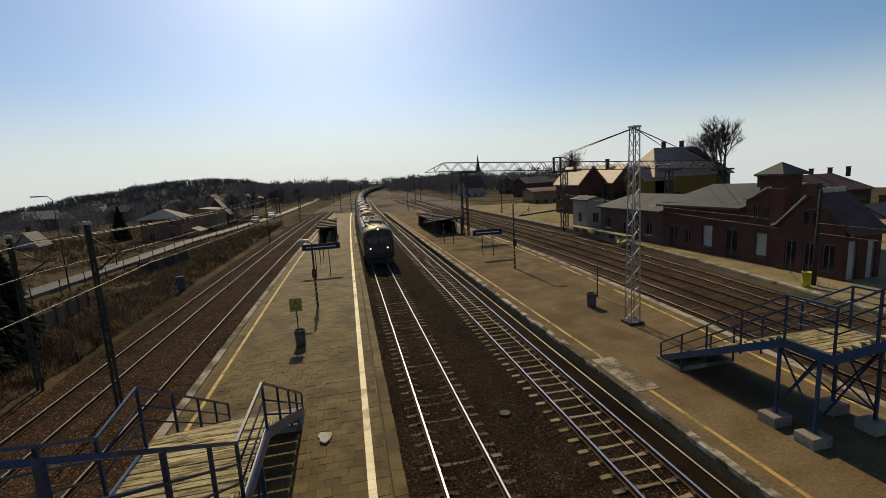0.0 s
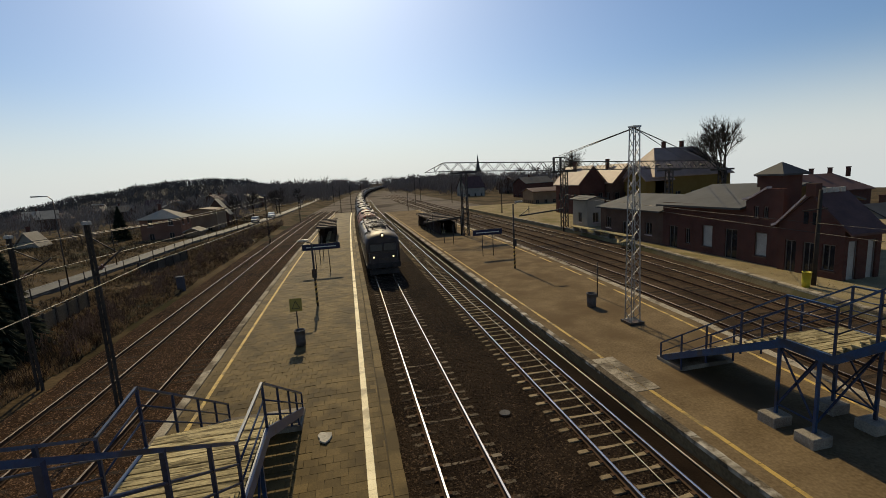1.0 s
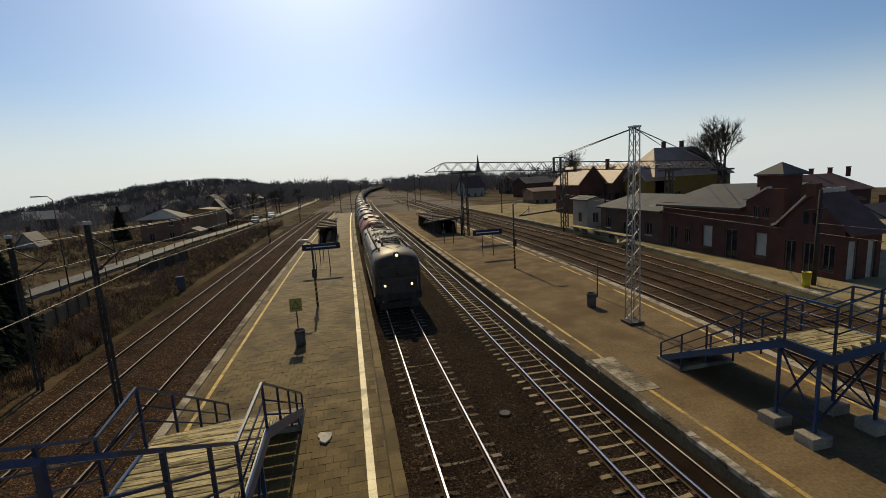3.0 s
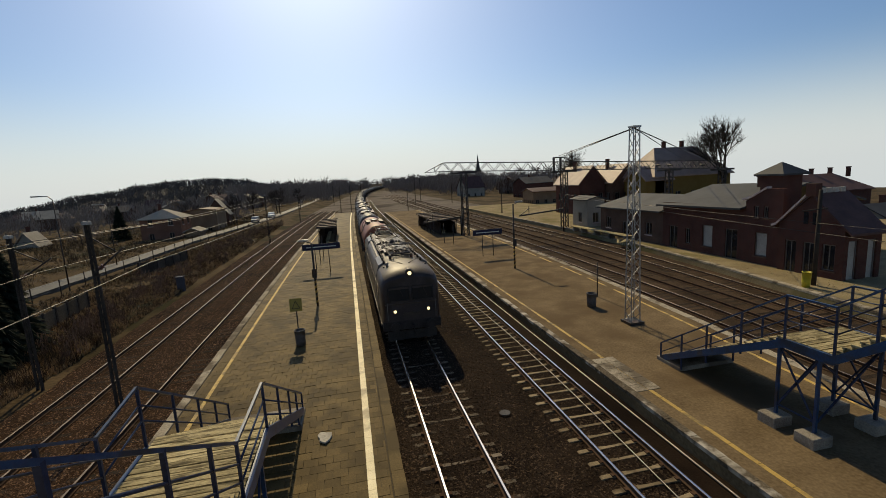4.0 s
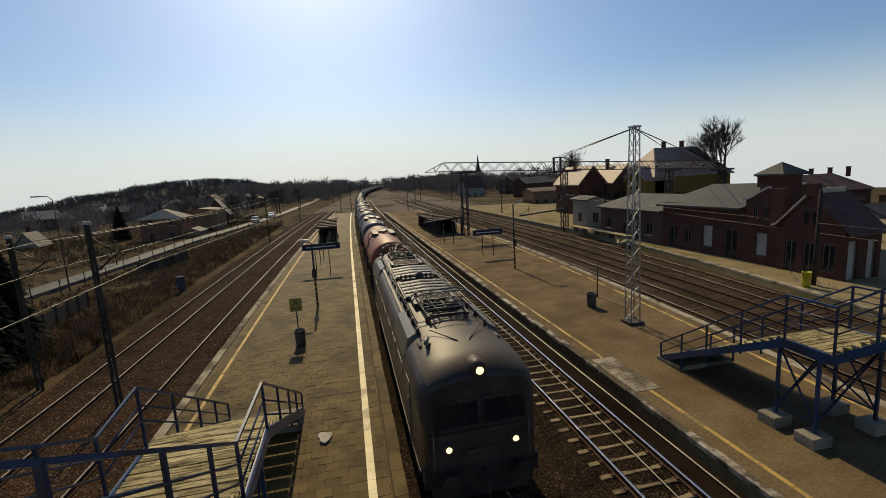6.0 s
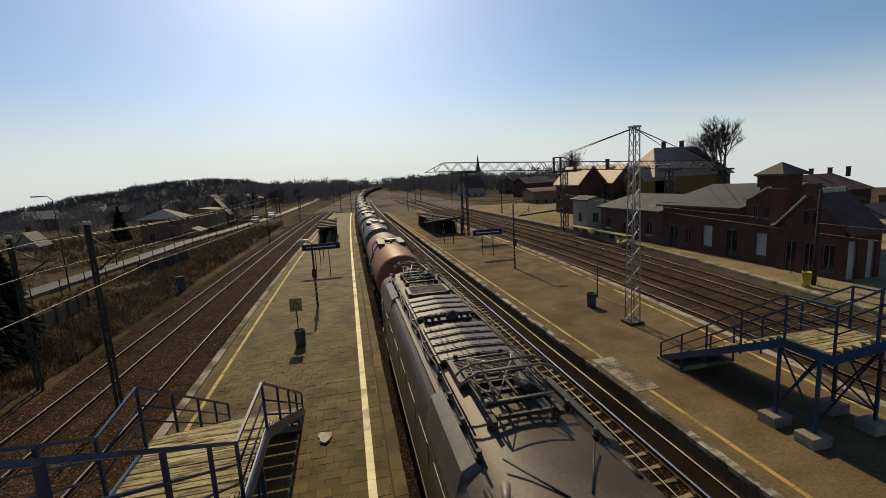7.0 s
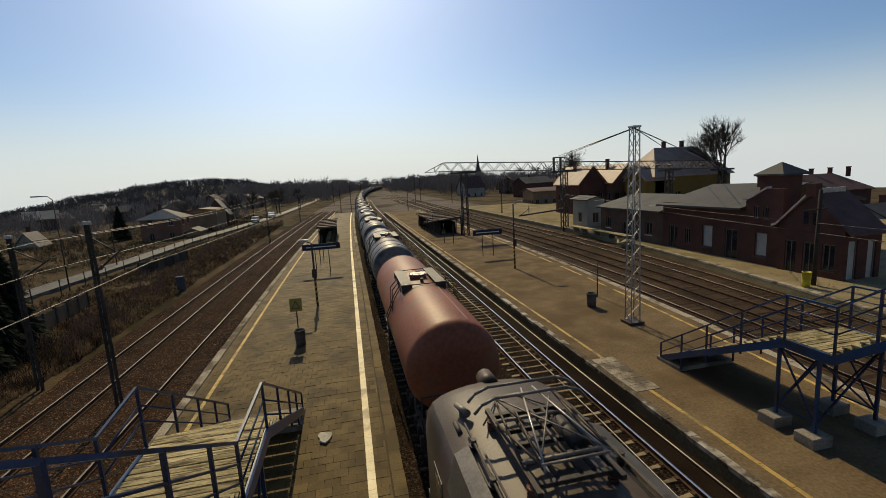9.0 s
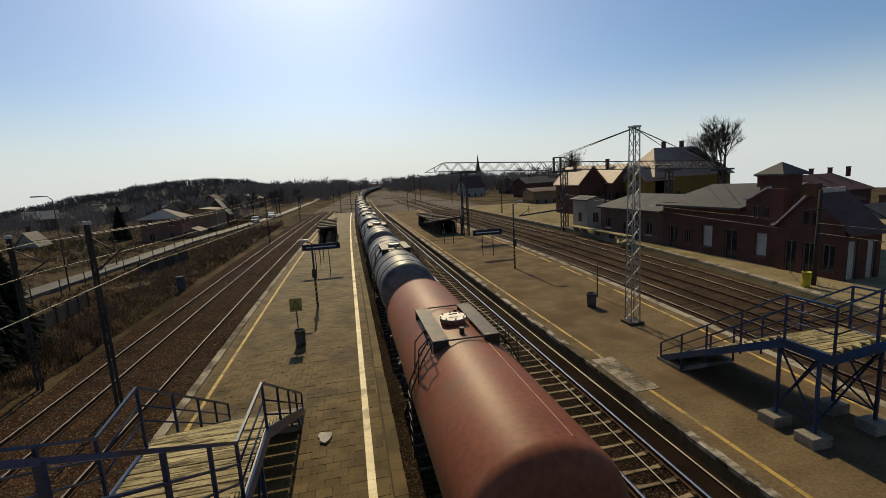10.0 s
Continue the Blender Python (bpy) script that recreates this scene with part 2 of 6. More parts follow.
YARDBED = mat("dusty_yard_ballast", (0.03, 0.02, 0.012), (0.09, 0.062, 0.04), 0.95, grain=18, blotch=0.6, bump=1.0, c=(0.04, 0.028, 0.018), cscale=0.3)
strip("track_bed_west", lambda y: way_a(y) - 2.3, lambda y: edge_l1(y) + 0.3 if y < 140 else way1(y) - 2, -0.2, BALLAST, "brown stone ballast under the two western tracks", y1=140, category="ballast")
# paler than the near ballast: distance haze is mixed into the colour
FARBED = mat("hazed_ballast", (0.08, 0.066, 0.053), (0.155, 0.13, 0.105), 0.95, grain=6, blotch=0.15, bump=0.5, c=(0.045, 0.036, 0.028), cscale=0.05)
strip("track_bed_main", lambda y: edge_l2(y) - 0.3, lambda y: edge_r1(y) + 0.3, -0.2, OILBED, "dark oily ballast under the main tracks", y1=119, category="ballast")
strip("track_bed_far", lambda y: edge_l2(y) - 0.3 if y < 130 else way_a(y) - 3, lambda y: way5(y) + 12, -0.205, FARBED, "ballast of the far junction, paled in its colour for haze", y0=118.5, y1=430, category="ballast")
strip("track_bed_east", lambda y: edge_r2(y) - 0.3, lambda y: edge_st(y) + 0.3, -0.2, YARDBED, "dusty brown ballast under the yard tracks", y1=118, category="ballast")


strip("ballast_shoulder", lambda y: way2(y) + 0.93, lambda y: edge_r1(y) + 0.2, -0.148, OILBED, "dark ballast heaped against the platform face", y1=90, category="ballast")


# ---- tracks ----
def rail_profile(x, y, side):
    return [(x - 0.075, y, -0.172), (x - 0.07, y, -0.155), (x - 0.012, y, -0.13), (x - 0.012, y, -0.045), (x - 0.036, y, -0.03), (x - 0.036, y, -0.004),
            (x + 0.036, y, -0.004), (x + 0.036, y, -0.03), (x + 0.012, y, -0.045), (x + 0.012, y, -0.13), (x + 0.07, y, -0.155), (x + 0.075, y, -0.172)]


def sleeper_bm():
    """Concrete sleeper, waisted and lower in the middle."""
    bm = B()
    secs = []
    for x, w, h in ((-1.25, 0.07, -0.005), (-1.2, 0.078, 0.01), (-0.6, 0.078, 0.01), (-0.25, 0.05, -0.004), (0.25, 0.05, -0.004), (0.6, 0.078, 0.01), (1.2, 0.078, 0.01), (1.25, 0.07, -0.005)):
        secs.append([(x, -w - 0.02, -0.12), (x, -w, h), (x, w, h), (x, w + 0.02, -0.12)])
    return loft(bm, secs, smooth=False)


SLEEPER_ME = mesh(sleeper_bm(), SLEEPER, "sleeper")
SLEEPER_D = mesh(sleeper_bm(), DIRTYSL, "sleeper")
SLEEPER_W = mesh(box(B(), -1.25, 1.25, -0.12, 0.12, -0.12, 0.01), WOODSL, "sleeper")
clip_bm = B()
for s in (-0.7535, 0.7535):
    for e in (-0.12, 0.12):
        box(clip_bm, s + e - 0.05, s + e + 0.05, -0.06, 0.06, 0.012, 0.045)
CLIP_ME = mesh(clip_bm, RUST, "rail_fastening")


def track(name, way, label, y0, y1, near, wood=False, dirty=False, head=RAILTOP):
    tr = thing(name, label, "track", kind="structure")
    for s in (-0.7535, 0.7535):
        bm, top = B(), B()
        ys = [y0 + i * 4.0 for i in range(int((y1 - y0) / 4) + 1)]
        loft(bm, [rail_profile(way(y) + s, y, s) for y in ys], smooth=False)
        loft(top, [[(way(y) + s - 0.034, y, -0.005), (way(y) + s - 0.026, y, 0.001), (way(y) + s + 0.026, y, 0.001), (way(y) + s + 0.034, y, -0.005)] for y in ys], smooth=False)
        r = part("rail", bm, RUST, tr, "rusty steel rail with a polished head")
        part("rail_head", top, head, r, "worn running surface")
    rnd = random.Random(len(name) + int(y1))
    me = SLEEPER_W if wood else SLEEPER_D if dirty else SLEEPER_ME
    y, rest = y0, B()
    while y < y1 - 0.5:
        x, z = way(y), (-0.206 if wood else -0.195 if dirty else -0.172) + rnd.uniform(-0.012, 0.004)
        if near[0] <= y <= near[1]:
            o = piece("sleeper", me, tr, x, y, z, rnd.uniform(-0.012, 0.012))
            if not wood and y < 40:
                piece("rail_fastening", CLIP_ME, o, 0, 0, 0)
        elif y < 200:
            box(rest, x - 1.25, x + 1.25, y - 0.12, y + 0.12, z - 0.1, z + 0.012)
        y += 0.6
    part("far_sleepers", rest, WOODSL if wood else SLEEPER, tr, kind="stuff")
    return tr


track("main_track_1", way1, "straight railway track with polished rails on concrete sleepers", -25, 420, (3, 90), dirty=True)
track("main_track_2", way2, "railway track with pale waisted concrete sleepers", -25, 300, (3, 90))
track("west_track_1", way_a, "rusty-sided side track in brown ballast", 4, 150, (8, 60), wood=True, head=RAILDULL)
track("west_track_2", way_b, "railway track along the left platform edge in brown ballast", 4, 150, (8, 60), wood=True, head=RAILDULL)
track("yard_track_1", way3, "yard track beside the middle platform", -6, 290, (4, 50), wood=True, head=RAILDULL)
track("yard_track_2", way4, "dark yard track between platforms", -6, 290, (4, 50), wood=True, head=RUST)
track("yard_track_3", way5, "yard track in front of the station", -6, 290, (4, 50), wood=True, head=RAILDULL)


def stones(name, areas, label, seed, m=STONE):
    """Loose ballast stones lying on the beds."""
    rg = np.random.default_rng(seed)
    base = np.array([(1, 0, 0), (-1, 0, 0), (0, 1, 0), (0, -1, 0), (0, 0, 1), (0, 0, -1)], float)
    tri = np.array([(0, 2, 4), (2, 1, 4), (1, 3, 4), (3, 0, 4), (2, 0, 5), (1, 2, 5), (3, 1, 5), (0, 3, 5)])
    V, F, n = [], [], 0
    for count, way, dx0, dx1, y0, y1 in areas:
        u = rg.random(count)
        ys = y0 + (y1 - y0) * u ** 1.6
        for y, o, s, a in zip(ys, rg.uniform(dx0, dx1, count), rg.uniform(0.018, 0.042, count), rg.uniform(0, 6.28, count)):
            if abs(abs(o) - 0.7535) < 0.1:
                continue
            sc = s * rg.uniform(0.6, 1.3, 3)
            p = (base * sc + rg.normal(0, 0.25, (6, 3)) * s) * (1.15, 1.15, 0.55)
            ca, sa = math.cos(a), math.sin(a)
            p = np.stack([p[:, 0] * ca - p[:, 1] * sa, p[:, 0] * sa + p[:, 1] * ca, p[:, 2]], 1)
            V.append(p + (way(y) + o, y, -0.2))
            F.append(tri + n)
            n += 6
    me = bpy.data.meshes.new(name)
    me.from_pydata(np.concatenate(V).tolist(), [], np.concatenate(F).tolist())
    me.materials.append(m)
    tagged(new(name, me), label, "ballast", kind="stuff")


stones("ballast_stones", [(30000, way1, -1.7, 2.4, 7, 45), (22000, way2, -2.3, 1.7, 7, 45)], "loose dark ballast stones between the rails", 3, OILSTONE)
stones("ballast_stones", [(24000, way_a, -2.3, 2.2, 13, 60), (20000, way_b, -2.2, 1.0, 11, 60)], "brown gravel between the western rails", 4)


# ---- platforms ----
def west_platform():
    p = strip("platform_west", edge_l1, edge_l2, PH - 0.03, JOINT, "island platform paved with worn grey-brown concrete slabs", y0=2, y1=126, category="platform")
    rnd = random.Random(5)
    # the face towards the main track and the copings
    cop = mesh(box(B(), -0.17, 0.17, -0.497, 0.497, -0.1, 0.004), COPING, "coping_stone")
    dark = mesh(box(B(), -0.17, 0.17, -0.497, 0.497, -0.1, 0.004), SLAB, "coping_stone")
    y = 2.5
    while y < 125:
        for e, s in ((edge_l1(y) + 0.17, 1), (edge_l2(y) - 0.17, -1)):
            if y < 60:
                piece("coping_stone", cop if s > 0 else dark, p, e - s * 0.02 + rnd.uniform(-0.012, 0.012), y, PH + rnd.uniform(-0.006, 0.006), rnd.uniform(-0.008, 0.008))
        y += 1.0
    far = B()
    for e, s in ((edge_l1, 1), (edge_l2, -1)):
        loft(far, [[(e(y), y, PH), (e(y) + s * 0.34, y, PH), (e(y) + s * 0.34, y, PH - 0.1), (e(y), y, PH - 0.1)] for y in range(60, 127, 3)], smooth=False)
    part("far_copings", far, COPING, p, kind="stuff")
    slab = mesh(box(B(), -0.203, 0.203, -0.171, 0.171, -0.06, 0.0), SLAB, "paving_slab")
    line = mesh(box(B(), -0.11, 0.11, -0.197, 0.197, -0.06, 0.005), PALEPAINT, "line_tile")
    rest, lines_l, lines_r = B(), B(), B()
    y, row = 2.25, 0
    while y < 125.5:
        x0, x1 = edge_l1(y) + 0.37, edge_l2(y) - 0.37
        n = int((x1 - x0 - 0.2) / 0.415)
        sx = 0.415
        x0 += 0.2 * (row % 2)
        row += 1
        for i in range(n):
            x = x0 + sx * (i + 0.5)
            z = PH + rnd.uniform(-0.008, 0.006)
            if 12.2 < y < 18.0:
                piece("paving_slab", slab, p, x, y, z, rnd.uniform(-0.01, 0.01))
            elif 9 < y < 62:
                hx = sx / 2 - 0.005
                box(rest, x - hx, x + hx, y - 0.171, y + 0.171, z - 0.05, z)
        if 9 < y < 62:
            if row % 2 == 0:
                box(rest, x0 - 0.195, x0 - 0.005, y - 0.171, y + 0.171, PH - 0.05, PH - 0.003)
            xe = x0 + n * sx
            if x1 - xe > 0.03:
                box(rest, xe + 0.005, x1, y - 0.171, y + 0.171, PH - 0.05, PH - 0.002)
        y += 0.35
    loft(rest, [[(edge_l1(yy) + 0.4, yy, PH - 0.05), (edge_l1(yy) + 0.4, yy, PH - 0.002), (edge_l2(yy) - 0.4, yy, PH - 0.002), (edge_l2(yy) - 0.4, yy, PH - 0.05)] for yy in range(62, 127, 4)], smooth=False)
    part("paving_field", rest, SLABJ, p, kind="stuff")
    y = 2.2
    while y < 124:
        xr = edge_l2(y) - 0.86
        if 8 < y < 34:
            piece("line_tile", line, p, xr, y, PH + 0.008, rnd.uniform(-0.01, 0.01))
        else:
            box(lines_r, xr - 0.11, xr + 0.11, y - 0.195, y + 0.195, PH - 0.03, PH + 0.012)
        y += 0.4
    part("edge_line", lines_r, PALEPAINT, p, "pale yellow tiled safety line")
    loft(lines_l, [[(edge_l1(y) + 0.86, y, PH - 0.02), (edge_l1(y) + 0.86, y, PH + 0.011), (edge_l1(y) + 1.0, y, PH + 0.011), (edge_l1(y) + 1.0, y, PH - 0.02)] for y in range(3, 120, 3)], smooth=False)
    part("edge_line", lines_l, YPAINT, p, "yellow painted safety line")


def east_platform():
    p = strip("platform_middle", edge_r1, edge_r2, PH, TARMAC, "island platform of worn brown tarmac with cracked concrete edges", y0=2, y1=118, category="platform")
    rnd = random.Random(6)
    cop = mesh(box(B(), -0.2, 0.2, -0.495, 0.495, -0.12, 0.01), COPING, "coping_stone")
    worn = mesh(box(B(), -0.13, 0.13, -0.49, 0.49, -0.12, 0.008), BROKENEDGE, "coping_stone")
    far = B()
    y = 2.5
    while y < 117:
        if y < 62:
            piece("coping_stone", worn if y < 30 else cop, p, edge_r1(y) + (0.11 if y < 30 else 0.18) + rnd.uniform(-0.02, 0.015), y, PH + rnd.uniform(-0.004, 0.012), rnd.uniform(-0.012, 0.012))
            piece("coping_stone", cop, p, edge_r2(y) - 0.18 + rnd.uniform(-0.015, 0.02), y, PH + rnd.uniform(-0.004, 0.012), -0.05)
        else:
            box(far, edge_r1(y), edge_r1(y) + 0.4, y - 0.5, y + 0.5, PH - 0.1, PH + 0.01)
            box(far, edge_r2(y) - 0.4, edge_r2(y), y - 0.5, y + 0.5, PH - 0.1, PH + 0.01)
        y += 1.0
    part("far_copings", far, COPING, p, kind="stuff")
    for off, e in ((0.78, edge_r1), (-0.92, edge_r2)):
        bm = B()
        y = 3.0
        while y < 116:
            if rnd.random() > 0.06:
                x, xb = e(y) + off, e(y + 0.9) + off
                loft(bm, [[(x - 0.07, y, PH - 0.02), (x - 0.07, y, PH + 0.006), (x + 0.07, y, PH + 0.006), (x + 0.07, y, PH - 0.02)],
                          [(xb - 0.07, y + 0.9, PH - 0.02), (xb - 0.07, y + 0.9, PH + 0.006), (xb + 0.07, y + 0.9, PH + 0.006), (xb + 0.07, y + 0.9, PH - 0.02)]], smooth=False)
            y += 0.92
        part("edge_line", bm, YPAINT, p, "worn yellow painted safety line")
    # grey repair slabs beside the edge
    slab = mesh(box(B(), -0.235, 0.235, -0.235, 0.235, -0.05, 0.012), COPING, "paving_slab")
    for j in range(6):
        for i in range(2):
            piece("paving_slab", slab, p, 6.9 + i * 0.49, 13.0 + j * 0.49, PH + rnd.uniform(0, 0.008), rnd.uniform(-0.02, 0.02))


def station_platform():
    p = strip("platform_station", edge_st, lambda y: 60.0, PH, SOILP, "bare station forecourt of earth and old paving with dry grass", y0=2, y1=118, category="platform")
    cop = mesh(box(B(), -0.2, 0.2, -0.495, 0.495, -0.12, 0.012), COPING, "coping_stone")
    for i in range(70):
        y = 8 + i
        piece("coping_stone", cop, p, edge_st(y) + 0.18, y, PH, -math.atan((edge_st(y + 0.5) - edge_st(y - 0.5))))


SOILP = mat("yard_earth", (0.155, 0.12, 0.065), (0.3, 0.245, 0.14), 0.95, grain=14, blotch=0.5, bump=0.5, c=(0.153, 0.13, 0.0572), cscale=0.25)
west_platform()
east_platform()
station_platform()


# ---- train ----
LOCOBODY = mat("dusty_loco_paint", (0.04, 0.03, 0.0275), (0.075, 0.057, 0.051), 0.42, grain=14, blotch=0.8, bump=0.05, spec=0.3, c=(0.0351, 0.0275, 0.0214), cscale=0.7, own=True)
LOCOROOF = mat("dusty_roof_steel", (0.048, 0.036, 0.027), (0.092, 0.07, 0.052), 0.5, 0.0, grain=18, blotch=1.2, bump=0.15, spec=0.22, c=(0.06, 0.0399, 0.0273), cscale=1.0, own=True)
LOCODARK = mat("grimy_equipment", (0.022, 0.019, 0.017), (0.06, 0.05, 0.043), 0.6, 0.3, grain=20, blotch=2, bump=0.2, own=True)
STEELBAR = mat("bare_collector_steel", (0.125, 0.11, 0.095), (0.21, 0.185, 0.16), 0.55, 0.4, grain=25, blotch=2, bump=0.05, own=True)
RODM = mat("bright_rod_steel", (0.3, 0.28, 0.25), (0.45, 0.42, 0.38), 0.4, 0.5, bump=0, own=True)
INSUL = mat("brown_porcelain", (0.10, 0.045, 0.03), (0.16, 0.08, 0.05), 0.25, bump=0, own=True)
REDTANK = mat("red_oxide_tank", (0.165, 0.05, 0.023), (0.255, 0.084, 0.04), 0.52, grain=8, blotch=0.5, bump=0.04, spec=0.2, c=(0.18, 0.082, 0.046), cscale=0.45, own=True)
GREYTANK = mat("grey_tank_paint", (0.115, 0.104, 0.092), (0.23, 0.208, 0.184), 0.42, 0.0, grain=8, blotch=0.6, bump=0.06, spec=0.25, vary=0.35, c=(0.0585, 0.0518, 0.0455), cscale=0.6, own=True)
BLACKTANK = mat("tarred_band", (0.012, 0.011, 0.011), (0.04, 0.037, 0.035), 0.5, grain=10, blotch=1, bump=0.05, own=True)
GLASS = mat("dark_cab_glass", (0.008, 0.010, 0.012), (0.015, 0.018, 0.02), 0.15, bump=0, spec=0.3, own=True)
VENTM = mat("bare_vent_sheet", (0.08, 0.071, 0.06), (0.15, 0.134, 0.113), 0.38, 0.3, grain=20, blotch=2, bump=0.1, own=True)
HATCH = mat("dusty_hatch_sheet", (0.038, 0.029, 0.022), (0.085, 0.065, 0.05), 0.4, 0.1, grain=14, blotch=1.5, bump=0.15, vary=0.25, own=True)
LAMP = glow("headlamp_light", (1.0, 0.78, 0.33), 2.0)


def wheelset_me():
    bm = B()
    for s in (-1, 1):
        tube(bm, (s * 0.68, 0, 0), (s * 0.82, 0, 0), 0.46, 20)
        tube(bm, (s * 0.66, 0, 0), (s * 0.69, 0, 0), 0.49, 20)
        for k in range(5):
            a = k * 1.2566
            tube(bm, (s * 0.825, 0, 0), (s * 0.825, 0.3 * math.cos(a), 0.3 * math.sin(a)), 0.03, 4)
    tube(bm, (-0.9, 0, 0), (0.9, 0, 0), 0.08, 10)
    return mesh(bm, LOCODARK, "wheelset")


WHEEL_ME = wheelset_me()
WHEELS = []


def bogie(parent, y, axles, turning):
    bm = B()
    h = max(axles) + 0.55
    for s in (-1, 1):
        box(bm, s * 1.0 - 0.06, s * 1.0 + 0.06, y - h, y + h, 0.45, 0.68)
        for a in axles:
            box(bm, s * 1.0 - 0.12, s * 1.0 + 0.12, y + a - 0.16, y + a + 0.16, 0.3, 0.66)
            tube(bm, (s * 1.12, y + a - 0.3, 0.35), (s * 1.12, y + a - 0.3, 0.72), 0.09, 8)
            tube(bm, (s * 1.12, y + a + 0.3, 0.35), (s * 1.12, y + a + 0.3, 0.72), 0.09, 8)
    box(bm, -1.0, 1.0, y - 0.25, y + 0.25, 0.5, 0.8)
    part("bogie_frame", bm, LOCODARK, parent)
    for a in axles:
        w = piece("wheelset", WHEEL_ME, parent, 0, y + a, 0.46)
        if turning:
            WHEELS.append((w, y + a))


def buffers(parent, y, d):
    for s in (-0.88, 0.88):
        bm = B()
        tube(bm, (s, y, 1.06), (s, y + d * 0.42, 1.06), 0.09, 12)
        tube(bm, (s, y + d * 0.42, 1.06), (s, y + d * 0.48, 1.06), 0.23, 18)
        part("buffer", bm, LOCODARK, parent)
    bm = B()
    tube(bm, (0, y, 1.02), (0, y + d * 0.4, 1.0), 0.05, 8)
    tube(bm, (0.03, y + d * 0.38, 1.0), (0.03, y + d * 0.42, 0.55), 0.035, 8)
    part("coupling_hook", bm, LOCODARK, parent)


def body_section(y, w=1.5, top=3.86, inset=0.0, low=1.02):
    """Half-round roofed body outline at y: straight sides, rounded shoulders, low crown."""
    pts = [(-w, y, low)]
    pts += [(-w, y, 2.9)]
    for i in range(1, 13):
        a = math.pi * i / 13
        pts.append((-math.cos(a) * (w - 0.02), y, 2.93 + (top - 2.93) * (math.sin(a) ** 0.62)))
    pts += [(w, y, 2.9), (w, y, low)]
    return pts


def pantograph(parent, y, flip, name="pantograph"):
    """Folded diamond pantograph on its base frame."""
    p = part(name, base_rail(-0.6, y), LOCODARK, parent, "folded diamond pantograph of bare steel tubes")
    part("base_rail", base_rail(0.6, y), LOCODARK, p)
    for e in (-0.9, -0.4, 0.0, 0.4, 0.9):
        part("cross_bar", box(B(), -0.558, 0.558, y + e - 0.04, y + e + 0.04, 3.98, 4.05), LOCODARK, p)
    for x in (-0.25, 0.1, 0.3):
        part("drive_rod", tube(B(), (x, y - 0.85, 4.06), (x, y + 0.8, 4.06), 0.035, 8), LOCODARK, p)
    part("air_cylinder", tube(B(), (0.38, y - 0.35, 4.06), (0.38, y + 0.35, 4.06), 0.13, 12), LOCODARK, p)
    z = 4.12
    for s in (-1, 1):
        bm = B()
        for e in (-1, 1):
            tube(bm, (s * 0.62, y + e * 0.55, z), (s * 0.52, y - e * 0.95 * 1.0, z + 0.22), 0.022, 6)
            tube(bm, (s * 0.52, y - e * 0.95, z + 0.22), (s * 0.42, y + e * 0.18, z + 0.36), 0.018, 6)
        part("pantograph_arm", bm, LOCOROOF, p)
    bm = B()
    for e in (-1, 1):
        tube(bm, (-0.62, y + e * 0.55, z), (0.62, y + e * 0.55, z), 0.03, 8)
        tube(bm, (-0.52, y + e * 0.95, z + 0.22), (0.52, y - e * 0.95, z + 0.24), 0.014, 6)
        tube(bm, (-0.52, y + e * 0.95, z + 0.22), (0.52, y + e * 0.95, z + 0.22), 0.018, 6)
    part("cross_brace", bm, STEELBAR, p)
    far = -flip * 0.75 if flip < 0 else 0.0
    bm = B()
    for sx in (-0.5, 0.5):
        tube(bm, (sx, y + flip * 1.05, z + 0.2), (sx * 0.2, y + far, z + 0.42), 0.016, 6)
    part("thrust_rod", bm, RODM, p, "bright thin steel rod")
    for e in (far - 0.2, far + 0.2):
        bm = B()
        pts = [(-0.98, z + 0.2), (-0.86, z + 0.33), (-0.62, z + 0.42), (0.62, z + 0.42), (0.86, z + 0.33), (0.98, z + 0.2)]
        for a, b in zip(pts, pts[1:]):
            tube(bm, (a[0], y + e, a[1]), (b[0], y + e, b[1]), 0.026, 8)
        part("collector_strip", bm, STEELBAR, p, "worn bright collector bar")
    for s in (-1, 1):
        for e in (-1, 1):
            bm = B()
            for k in range(4):
                tube(bm, (s * 0.6, y + e * 0.85, 3.78 + k * 0.055), (s * 0.6, y + e * 0.85, 3.815 + k * 0.055), 0.085, 10)
                tube(bm, (s * 0.6, y + e * 0.85, 3.815 + k * 0.055), (s * 0.6, y + e * 0.85, 3.835 + k * 0.055), 0.05, 10)
            part("insulator", bm, INSUL, p)
    return p


def base_rail(s, y):
    return box(B(), s - 0.04, s + 0.04, y - 1.1, y + 1.1, 3.99, 4.07)


